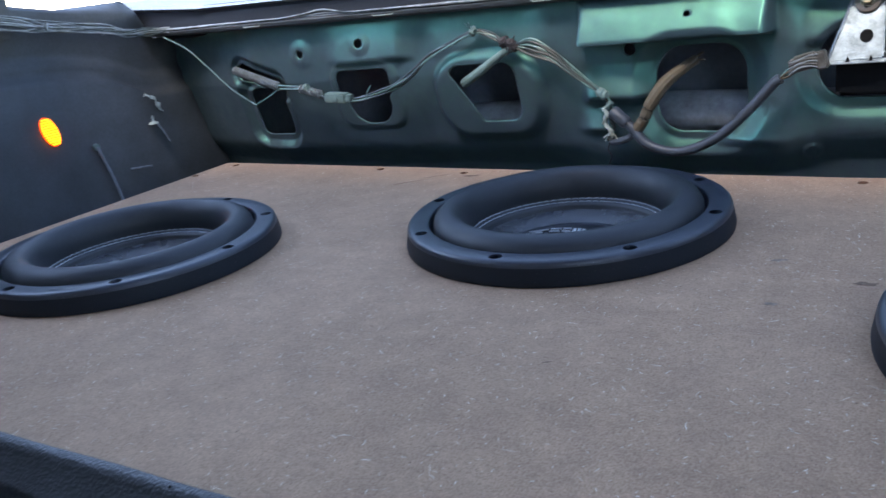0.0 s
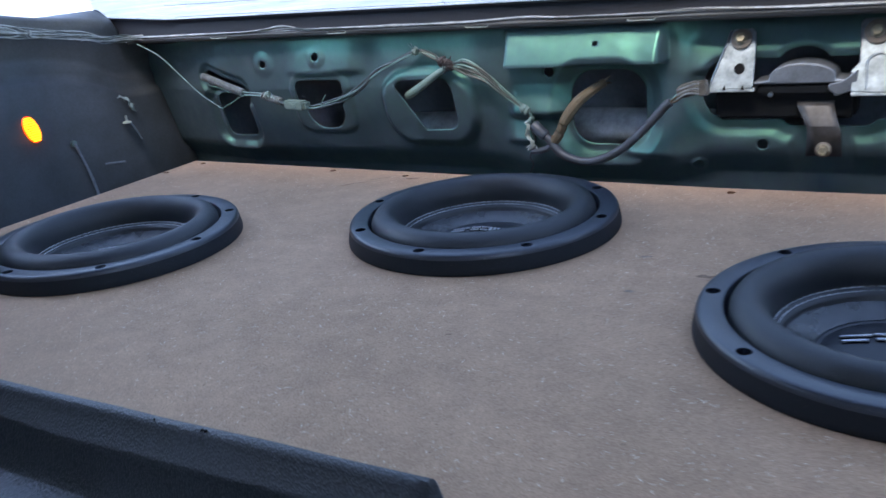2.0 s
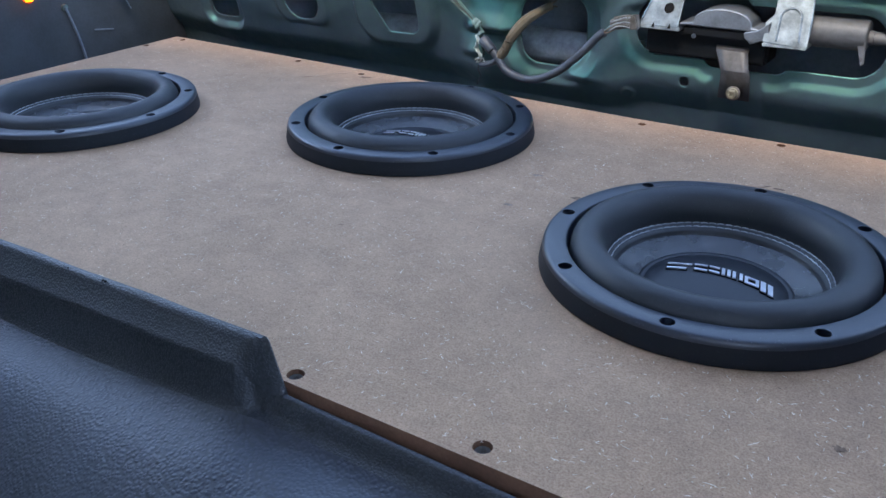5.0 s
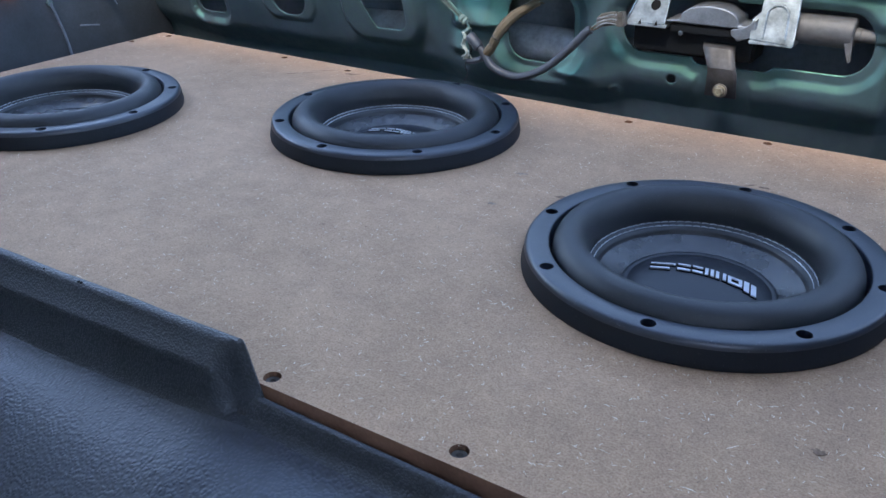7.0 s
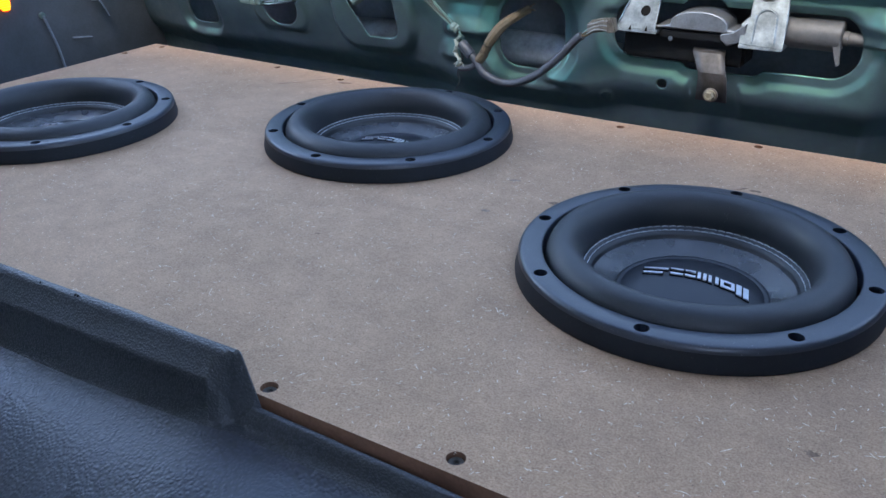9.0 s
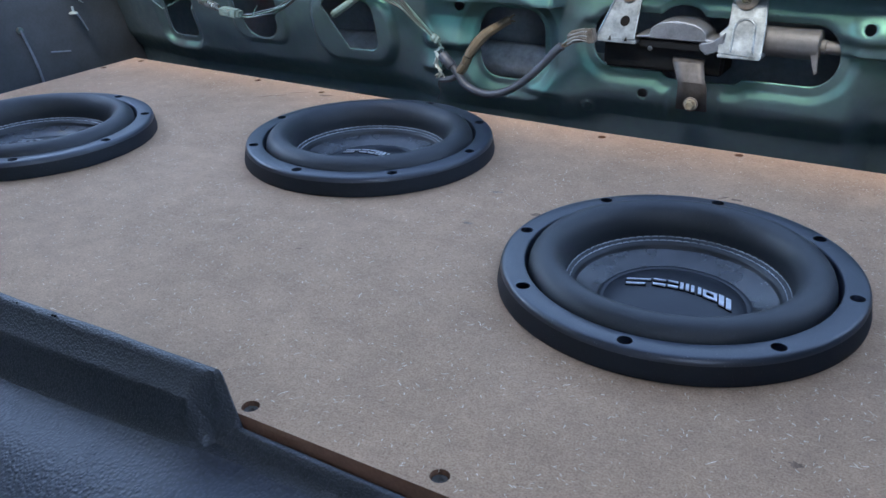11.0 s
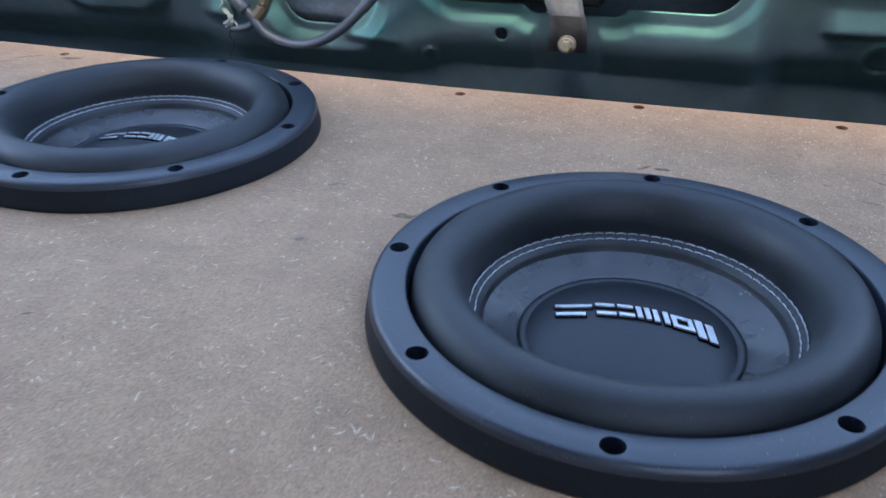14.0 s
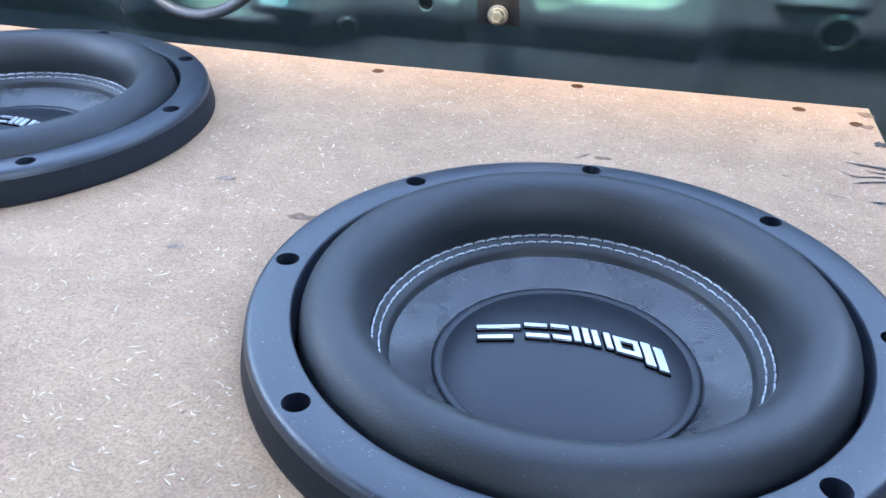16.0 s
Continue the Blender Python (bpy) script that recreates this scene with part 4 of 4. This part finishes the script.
for c, w in (((0.147, 0.043, 0.1), 0.005), ((0.42, 0.047, 0.156), 0.004), ((0.472, 0.044, 0.137), 0.008), ((0.46, 0.045, 0.14), 0.005), ((0.58, 0.042, 0.076), 0.007), ((0.587, 0.042, 0.062), 0.003)):
    bm = lathe(bmesh.new(), [(0.002, -w), (0.0046, -w * 0.9), (0.0056, -w * 0.3), (0.0048, w * 0.1), (0.0056, w * 0.5), (0.0045, w * 0.9), (0.002, w)], 12, Matrix.Translation(c) @ Vector((0.6, 0, -0.5)).to_track_quat("Z", "Y").to_matrix().to_4x4())
    for v in bm.verts:
        v.co += 0.002 * Vector((noise.noise(v.co * 260), noise.noise(v.co * 240 + Vector((5, 0, 0))), noise.noise(v.co * 250 + Vector((0, 7, 0)))))
    dark = 0.45 < c[0] < 0.48
    part("tape_wrap", bm, OLD_TAPE if dark else TAPE, loom, "frayed dark tape wrap" if dark else "frayed grey tape wrap")
for k in range(9):
    a, u = rng.uniform(0, 6.28), rng.uniform(-0.008, 0.008)
    ring = [(0.468 + 0.75 * u + 0.0035 * math.sin(a + q), 0.043 + 0.006 * math.cos(a + q), 0.138 - 0.5 * u + 0.006 * math.sin(a + q)) for q in (0, 0.9, 1.8, 2.8, 3.8)]
    ring.append((ring[-1][0] + rng.uniform(-0.008, 0.008), ring[-1][1] - 0.004, ring[-1][2] + rng.uniform(-0.006, 0.009)))
    part("loose_strand", tube(bmesh.new(), ring, 0.0008, 5, 4), OLD_TAPE, loom, "frayed dark tape end")
for k in range(5):
    a = rng.uniform(-0.6, 1.2)
    bm = tube(bmesh.new(), [(0.42, 0.045, 0.158), (0.42 + 0.006 * math.sin(a), 0.04, 0.162), (0.42 + 0.012 * math.sin(a), 0.036, 0.158 + 0.01 * math.cos(a))], 0.0005, 5, 3)
    part("loose_strand", bm, TAPE, loom)
bm = tube(bmesh.new(), [(0.474, 0.044, 0.137), (0.458, 0.044, 0.128), (0.44, 0.047, 0.118), (0.42, 0.052, 0.107), (0.388, 0.066, 0.092)], lambda s: 0.0034 + 0.0028 * s, 10)
part("branch_cable", bm, TAPE, loom, "pale taped branch into an opening")
part("wire", tube(bmesh.new(), [(-0.119, 0.04, 0.19), (-0.076, 0.042, 0.169), (-0.04, 0.043, 0.139), (0.002, 0.043, 0.104), (0.045, 0.042, 0.08)], 0.0009, 6), PALE_WIRE, loom)
part("wire", tube(bmesh.new(), [(0.045, 0.042, 0.08), (0.07, 0.043, 0.09), (0.093, 0.043, 0.101)], 0.0009, 6), PALE_WIRE, loom)
part("wire", tube(bmesh.new(), [(0.25, 0.038, 0.083), (0.256, 0.037, 0.092), (0.262, 0.038, 0.1)], 0.0008, 6), PALE_WIRE, loom)
fold = smooth_line([(0.582, 0.039, 0.061), (0.586, 0.037, 0.052), (0.583, 0.036, 0.043), (0.59, 0.0365, 0.034), (0.588, 0.038, 0.027), (0.583, 0.039, 0.023)], 5)
bm = sheet(bmesh.new(), len(fold), 5, lambda i, j: fold[i] + Vector((
    (j - 2) * 0.0023 * (0.5 + 0.7 * abs(noise.noise(Vector((i * 0.55, 0.3, 2))))) + 0.0016 * noise.noise(Vector((i * 0.8, j * 0.9, 0))),
    0.0022 * math.sin(2.1 * j + 0.55 * i), (j - 2) * 0.0009 * math.cos(0.8 * i) + 0.0014 * noise.noise(Vector((i * 0.6, j * 1.3, 8))))))
wrap = part("torn_wrap", bm, CLEAR_PLASTIC, loom, "torn pale plastic wrap", smooth=1.2)
wrap.modifiers.new("thickness", "SOLIDIFY").thickness = 0.0006
for q in ((0.589, 0.037, 0.024), (0.58, 0.038, 0.026), (0.596, 0.037, 0.025)):
    part("loose_strand", tube(bmesh.new(), [(0.587, 0.037, 0.031), tuple((a + b) / 2 + 0.0015 for a, b in zip(q, (0.587, 0.037, 0.031))), q], 0.0007, 5, 3), CLEAR_PLASTIC, loom)
part("wire", tube(bmesh.new(), [(0.587, 0.04, 0.024), (0.583, 0.042, 0.012), (0.586, 0.043, 0.003), (0.58, 0.044, -0.01)], 0.0008, 6), DARK_WIRE, loom)

cable = thing("power_cable", (0.67, 0.036, 0.011), "thick grey sheathed cable hanging in a loop to the wiper motor", "cable", gate=True)
part("boot", lathe(bmesh.new(), [(0.003, -0.0115), (0.0066, -0.011), (0.0074, -0.009), (0.007, 0.0), (0.0072, 0.009), (0.0062, 0.0115), (0.003, 0.0115)], 18, Matrix.Translation((0.6005, 0.0375, 0.0495)) @ Vector((0.02, -0.003, -0.0165)).to_track_quat("Z", "Y").to_matrix().to_4x4()), GREY_SHEATH, cable, "dull grey rubber boot")
part("sheath", tube(bmesh.new(), [(0.592, 0.04, 0.055), (0.612, 0.037, 0.04), (0.633, 0.034, 0.019), (0.668, 0.033, 0.0115), (0.705, 0.034, 0.025), (0.738, 0.035, 0.053), (0.763, 0.035, 0.08), (0.770, 0.035, 0.085)], 0.0052, 12), GREY_SHEATH, cable)
for k in range(4):
    part("core_wire", tube(bmesh.new(), [(0.768, 0.035, 0.084), (0.776, 0.034 + 0.002 * (k % 2), 0.086 + 0.0022 * k), (0.786, 0.036, 0.092 + 0.0016 * k)], 0.0011, 6), PALE_WIRE if k % 2 else OCHRE, cable)
bm = box(bmesh.new(), (-0.012, -0.007, -0.0065), (0.012, 0.007, 0.0065), 0.0012)
box(bm, (-0.004, -0.0085, -0.004), (0.007, -0.007, 0.004), 0.0006)
box(bm, (0.011, -0.0055, -0.010), (0.022, 0.0065, 0.0075), 0.0012)
box(bm, (-0.006, -0.008, 0.0055), (0.014, 0.003, 0.0085), 0.0008)
bmesh.ops.subdivide_edges(bm, edges=bm.edges[:], cuts=1, use_grid_fill=True)
for v in bm.verts:
    v.co += 0.0016 * Vector((noise.noise(v.co * 190), noise.noise(v.co * 210 + Vector((5, 0, 0))), noise.noise(v.co * 200 + Vector((0, 7, 0)))))
bmesh.ops.transform(bm, matrix=pose(0.79, 0.037, 0.098, 0, -14, 0), verts=bm.verts)
part("plug", bm, PLUG, cable, "ragged grey plastic plug")
for k in range(5):
    u = 0.0028 * (k - 2)
    part("plug_wrap", tube(bmesh.new(), [(0.779, 0.0295, 0.0945 + u), (0.788, 0.0285, 0.099 + 0.7 * u + 0.001 * (k % 2)), (0.797, 0.0285, 0.1015 + 0.9 * u), (0.804, 0.03, 0.101 + 1.1 * u)], 0.001, 5, 4), PLUG if k % 2 else DUSTY_WIRE, cable)
branch = thing("branch_cable", (0.6, 0.04, 0.024), "ochre sleeved cable passing into the tailgate opening", "cable", gate=True)
part("sheath", tube(bmesh.new(), [(0.588, 0.041, 0.021), (0.6, 0.04, 0.0225), (0.611, 0.039, 0.027), (0.62, 0.038, 0.036)], 0.0042, 10), GREY_SHEATH, branch, "grey sheath end")
part("sleeve", tube(bmesh.new(), [(0.618, 0.038, 0.034), (0.627, 0.038, 0.045), (0.636, 0.041, 0.064), (0.65, 0.05, 0.084), (0.668, 0.063, 0.098), (0.676, 0.072, 0.103)], lambda s: 0.0066 - 0.0012 * math.sin(9 * s) * s - 0.002 * max(0, s - 0.8), 10), OCHRE, branch, "faded ochre cloth sleeve")

for k in range(6):
    a, r = rng.uniform(-0.5, 0.5), rng.uniform(0.006, 0.014)
    part("loose_strand", tube(bmesh.new(), [(0.668, 0.062, 0.099), (0.674, 0.068, 0.103 + 0.003 * a), (0.674 + r, 0.07 + 0.004 * a, 0.106 + 0.01 * a)], 0.0009, 5, 3), OCHRE, branch, "frayed strand")

# cable run along the upper lip
run = thing("lip_cable", (0.5, 0.028, 0.19), "pale thin wires lying along the tailgate lip", "cable", gate=True)
for k in range(4):
    pts = []
    for i in range(40):
        x = -0.11 + 1.52 * i / 39
        lift = 0.009 * math.exp(-((x - 0.19) / 0.025) ** 2) * (k / 3) + 0.003 * math.exp(-((x - 0.58) / 0.03) ** 2) + 0.0025 * math.exp(-((x - 0.8) / 0.05) ** 2)
        pts.append((x, 0.0415 + 0.0012 * math.sin(11 * x + k), lip_z(x) + 0.0012 + lift + 0.0006 * math.sin(23 * x + 1.7 * k)))
    part("wire", tube(bmesh.new(), pts, 0.001, 5, 3), LIP_WIRE if k != 2 else DARK_WIRE, run)
SIDE = [(-0.105, 0.042, 0.2), (-0.138, 0.03, 0.2025), (-0.148, 0.0, 0.205), (-0.158, -0.03, 0.213), (-0.182, -0.1, 0.229), (-0.188, -0.14, 0.24), (-0.188, -0.3, 0.275)]
for k in range(12):
    ph = rng.uniform(0, 6.28)
    pts = [(x + rng.uniform(-0.001, 0.003), y, z + (0.0007 + 0.0017 * i / 6) * (k - 5.5) * math.cos(1.1 * i + (k % 3)) + 0.0014 * math.sin(2.3 * i + ph)) for i, (x, y, z) in enumerate(SIDE)]
    part("wire", tube(bmesh.new(), pts, rng.uniform(0.0007, 0.0012), 5, 8), (LIP_WIRE, DUSTY_WIRE, DARK_WIRE)[k % 3], run)
for y, z in ((-0.03, 0.213), (-0.1, 0.229)):
    part("tape_wrap", tube(bmesh.new(), [(-0.16 - (0.02 if y < -0.05 else 0), y + d, z + 0.006 * math.cos(a)) for a, d in ((0, 0.001), (1.6, -0.001), (3.1, 0.001))], 0.0022, 6, 4), DUSTY_WIRE, run, "dusty tape round the wires")
# pale lines that paint the highlight along notches in the lip
for x in (0.066, 0.295, 0.52, 0.735):
    bm = tube(bmesh.new(), [(x - 0.018, 0.0425, lip_z(x) - 0.002), (x - 0.015, 0.0412, lip_z(x) - 0.0058), (x + 0.015, 0.0412, lip_z(x) - 0.0063), (x + 0.018, 0.0425, lip_z(x) - 0.0025)], 0.0006, 5, 2, smooth=False)
    part("lip_glint", bm, CLEAR_PLASTIC, tailgate, "thin pale line painting the bright edge of a notch in the lip")


# ---- wiper motor ----
motor = thing("wiper_motor", (0.93, 0.06, 0.05), "rear wiper motor with silver brackets bolted to the tailgate", "wiper motor", gate=True)


def plate(outline, y, thick, bevel=0.0008):
    """A flat plate in the x-z plane."""
    bm = bmesh.new()
    f = bm.faces.new([bm.verts.new((x, y, z)) for x, z in outline])
    ext = bmesh.ops.extrude_face_region(bm, geom=[f])["geom"]
    bmesh.ops.translate(bm, verts=[v for v in ext if isinstance(v, bmesh.types.BMVert)], vec=(0, thick, 0))
    bmesh.ops.bevel(bm, geom=bm.edges[:], offset=bevel, segments=1, affect="EDGES")
    return bm


def bolt(x, y, z, parent, wide=0.0105):
    turned = Matrix.Translation((x, y, z)) @ pose(0, 0, 0, 66 if z > 0.1 else 90, 0, 0)
    w = part("washer", lathe(bmesh.new(), [(0.003, 0.0), (wide, 0.0), (wide, 0.0014), (wide - 0.001, 0.0019), (0.003, 0.0019)], 28, turned), WASHER, parent, "tarnished flat washer")
    bm = lathe(bmesh.new(), [(0.0068, 0.0018), (0.0068, 0.0032), (0.006, 0.0036)], 20, turned)
    lathe(bm, [(0.0055, 0.003), (0.0055, 0.0078), (0.0049, 0.0086), (0.0032, 0.0086), (0.0028, 0.0078), (0.0, 0.0078)], 6, turned)
    part("bolt", bm, BOLT, parent, "dull yellowish zinc hexagon bolt", smooth=0.4)


BY = 0.044


def leaning(bm):
    """The brackets lean back towards their upper bolts."""
    for v in bm.verts:
        v.co.y += 0.45 * (v.co.z - 0.1)
    return bm


bm = plate([(0.811, 0.097), (0.858, 0.098), (0.857, 0.138), (0.8555, 0.156), (0.852, 0.16), (0.8325, 0.16), (0.829, 0.157), (0.8245, 0.14)], BY, 0.0025)
box(bm, (0.811, BY, 0.094), (0.861, BY + 0.028, 0.0985), 0.001)
bracket = part("bracket", leaning(bm), ZINC, motor, "stamped silver bracket", smooth=0.5)
bm = tube(bmesh.new(), [(0.8105, BY - 0.0006, 0.098), (0.824, BY - 0.0006, 0.14), (0.8295, BY - 0.0006, 0.159)], 0.0012, 6, smooth=False)
part("flange", leaning(bm), ZINC, bracket, smooth=1.0)
bm = tube(bmesh.new(), [(0.8582, BY - 0.0004, 0.1), (0.8572, BY - 0.0004, 0.138), (0.8555, BY - 0.0004, 0.157)], 0.001, 6, smooth=False)
part("flange", leaning(bm), ZINC, bracket, smooth=1.0)
# black shapes on the plate stand in for shade in its hole and notches
part("bracket_hole", leaning(lathe(bmesh.new(), [(0.0058, 0.0), (0.0058, 0.0006), (0.0, 0.0006)], 24, Matrix.Translation((0.8425, BY, 0.1185)) @ pose(0, 0, 0, 90, 0, 0))), BLACK, bracket, "black disc painting the shade of a round hole")
for dx in (0.828, 0.848):
    part("notch", leaning(plate([(dx - 0.002, 0.0965), (dx + 0.002, 0.0965), (dx, 0.102)], BY - 0.0006, 0.0008, 0.0001)), BLACK, bracket, "black triangle painting the shade of a pressed notch")
bm = plate([(0.958, 0.093), (1.006, 0.0905), (1.0045, 0.12), (0.9985, 0.16), (0.995, 0.164), (0.965, 0.164), (0.961, 0.161), (0.9635, 0.122), (0.956, 0.114)], BY, 0.0025)
box(bm, (0.958, BY, 0.0885), (1.006, BY + 0.028, 0.0925), 0.001)
bracket = part("bracket", leaning(bm), ZINC, motor, "stamped silver bracket with a pressed arch", smooth=0.5)
arch = [(0.972, BY - 0.0002, 0.096), (0.971, BY - 0.0004, 0.118)] + [(0.982 - 0.011 * math.cos(a), BY - 0.0004, 0.12 + 0.01 * math.sin(a)) for a in (0.5, 1.1, 1.57, 2.1, 2.7)] + [(0.9935, BY - 0.0004, 0.118), (0.996, BY - 0.0002, 0.096)]
part("pressed_arch", leaning(tube(bmesh.new(), arch, 0.0013, 6, 3)), ZINC, bracket, smooth=1.0)
part("flange", leaning(tube(bmesh.new(), [(1.0058, BY - 0.0004, 0.092), (1.004, BY - 0.0004, 0.12), (0.9985, BY - 0.0004, 0.162)], 0.0011, 6, smooth=False)), ZINC, bracket, smooth=1.0)
# cast gear housing: a half drum between the brackets
drum = []
for k in range(15):
    a = math.pi * k / 14
    drum.append((0.9085 - 0.034 * math.cos(a), 0.1055 + 0.018 * math.sin(a) ** 0.8))
bm = plate([(0.9585, 0.1015), (0.9585, 0.1045)] + drum[::-1] + [(0.858, 0.1035), (0.858, 0.1015)], 0.047, 0.04, 0.0012)
part("gear_housing", bm, CAST, motor, "cast alloy gear housing", smooth=0.5)
part("gear_web", plate([(0.935, 0.1), (0.95, 0.104), (0.963, 0.115), (0.963, 0.095), (0.945, 0.088), (0.936, 0.094)], 0.045, 0.01, 0.001), CAST, motor, "cast web beside the housing", smooth=0.5)
bm = box(bmesh.new(), (0.815, 0.058, 0.06), (0.962, 0.1, 0.0955), 0.004)
box(bm, (0.862, 0.049, 0.088), (0.956, 0.09, 0.1012), 0.003)
part("gear_cover", bm, DARK_PLASTIC, motor, "dark lower cover")
for x, z in ((0.877, 0.0895), (0.9435, 0.0905)):
    part("rivet", lathe(bmesh.new(), [(0.003, 0), (0.0026, 0.0012), (0, 0.0016)], 10, Matrix.Translation((x, 0.0485, z)) @ pose(0, 0, 0, 90, 0, 0)), ZINC, motor)
turn = pose(0, 0, 0, 0, 90, 0)
bm = lathe(bmesh.new(), [(0.0, 0.985), (0.0165, 0.985), (0.0172, 0.99), (0.0172, 1.056), (0.0166, 1.0595), (0.014, 1.061), (0.0, 1.061)], 40, Matrix.Translation((0, 0.075, 0.104)) @ turn)
part("motor_can", bm, MOTOR, motor, "dull grey cylindrical motor can", smooth=0.5)
bm = lathe(bmesh.new(), [(0.0, 1.06), (0.0082, 1.06), (0.0082, 1.066), (0.0072, 1.067), (0.0072, 1.082), (0.0062, 1.084), (0.0, 1.084)], 24, Matrix.Translation((0, 0.075, 0.102)) @ turn)
part("bearing_stub", bm, MOTOR, motor, "short bearing stub", smooth=0.5)
part("motor_strap", plate([(1.05, 0.105), (1.0605, 0.104), (1.0635, 0.076), (1.06, 0.074)], 0.06, 0.002, 0.0005), MOTOR, motor, "thin strap at the end")
# lower tab, bent down to the panel
bm = bmesh.new()
prof = [(0.066, 0.084), (0.05, 0.0765), (0.0415, 0.061), (0.0395, 0.056), (0.0405, 0.05), (0.042, 0.022)]
span = [(0.901, 0.939), (0.905, 0.942), (0.914, 0.947), (0.9165, 0.949), (0.917, 0.9505), (0.9165, 0.953)]
sheet(bm, 6, 5, lambda i, j: (span[i][0] + (span[i][1] - span[i][0]) * j / 4, prof[i][0], prof[i][1]))
tab = part("lower_tab", bm, TAB, motor, "bent grey mounting tab", smooth=0.35)
sol = tab.modifiers.new("thickness", "SOLIDIFY")
sol.thickness, sol.offset = 0.0022, 1
bolt(0.8415, BY + 0.0212, 0.1495, motor, 0.0115)
bolt(0.978, BY + 0.0222, 0.151, motor, 0.013)
bolt(0.9345, 0.0405, 0.03, motor, 0.0085)

# ---- left side details ----
lamp = thing("marker_lamp", (-0.198, -0.123, 0.0696), "glowing amber side marker lens seen from inside", "marker lamp")
bm = bmesh.new()
for k in range(11):
    z = -0.0195 + 0.039 * (k + 0.5) / 11
    half = 0.0205 * math.sqrt(max(0.0, 1 - (z / 0.0208) ** 2)) * 0.56
    shift = -0.22 * z
    box(bm, (-0.1985, -0.123 + shift - half, 0.0696 + z - 0.0009), (-0.1955, -0.123 + shift + half, 0.0696 + z + 0.0009), 0.0003, 1)
part("lens_rib", bm, AMBER, lamp, "bright amber lens ribs", kind="stuff")
bm = lathe(bmesh.new(), [(0.0, 0.0), (0.8, 0.0), (1.0, -0.001)], 32, Matrix.Translation((-0.1978, -0.123, 0.0696)) @ Matrix(((0, 0, 1, 0), (0.0132, -0.0045, 0, 0), (0, 0.0215, 0, 0), (0, 0, 0, 1))))
part("lens", bm, AMBER_DEEP, lamp, "deep orange lens body")
stay = thing("side_stay", (-0.196, -0.066, 0.01), "dull thin metal stay on the side panel", "stay")
part("rod", tube(bmesh.new(), [(-0.183, -0.067, 0.0344), (-0.179, -0.062, 0.008), (-0.175, -0.056, -0.027), (-0.172, -0.05, -0.09)], 0.0022, 8), SKIN, stay)
part("bolt_head", lathe(bmesh.new(), [(0.0055, 0.0), (0.005, 0.004), (0.0, 0.005)], 12, Matrix.Translation((-0.187, -0.067, 0.0344)) @ pose(0, 0, 0, 0, 90, 0)), TAPE, stay)
clip = thing("side_clip", (-0.152, 0.02, 0.05), "small torn pale plastic clip on the side panel", "clip")
part("stud", lathe(bmesh.new(), [(0.0075, 0.0), (0.007, 0.002), (0.002, 0.004), (0.0018, 0.012), (0.0, 0.0125)], 12, Matrix.Translation((-0.152, 0.015, 0.05))), CLEAR_PLASTIC, clip)
bm = bmesh.new()
torn = [(-0.155, 0.011, 0.094), (-0.152, 0.02, 0.09), (-0.15, 0.027, 0.08), (-0.15, 0.032, 0.067)]
line = smooth_line(torn, 6)
sheet(bm, len(line), 4, lambda i, j: line[i] + Vector((0.002 * math.sin(1.3 * i + j), (j - 1.5) * 0.0028 * (0.6 + 0.6 * abs(noise.noise(Vector((i * 0.7, j, 0))))), (j - 1.5) * 0.0016 * math.cos(0.9 * i))))
flap = part("torn_flap", bm, CLEAR_PLASTIC, clip, "torn pale plastic flap", smooth=1.2)
flap.modifiers.new("thickness", "SOLIDIFY").thickness = 0.0008
part("strip", tube(bmesh.new(), [(-0.151, 0.022, 0.048), (-0.15, 0.028, 0.036), (-0.149, 0.035, 0.019)], lambda q: 0.0016 - 0.0008 * q, 6), SKIN, clip, "pale scraped strip")
bar_ob = thing("wall_rod", (-0.165, -0.014, -0.01), "short dull metal rod end on the side panel", "rod")
part("rod", tube(bmesh.new(), [(-0.17, -0.03, -0.0075), (-0.164, -0.014, -0.009), (-0.159, 0.0, -0.0105)], 0.0014, 8), SKIN, bar_ob)
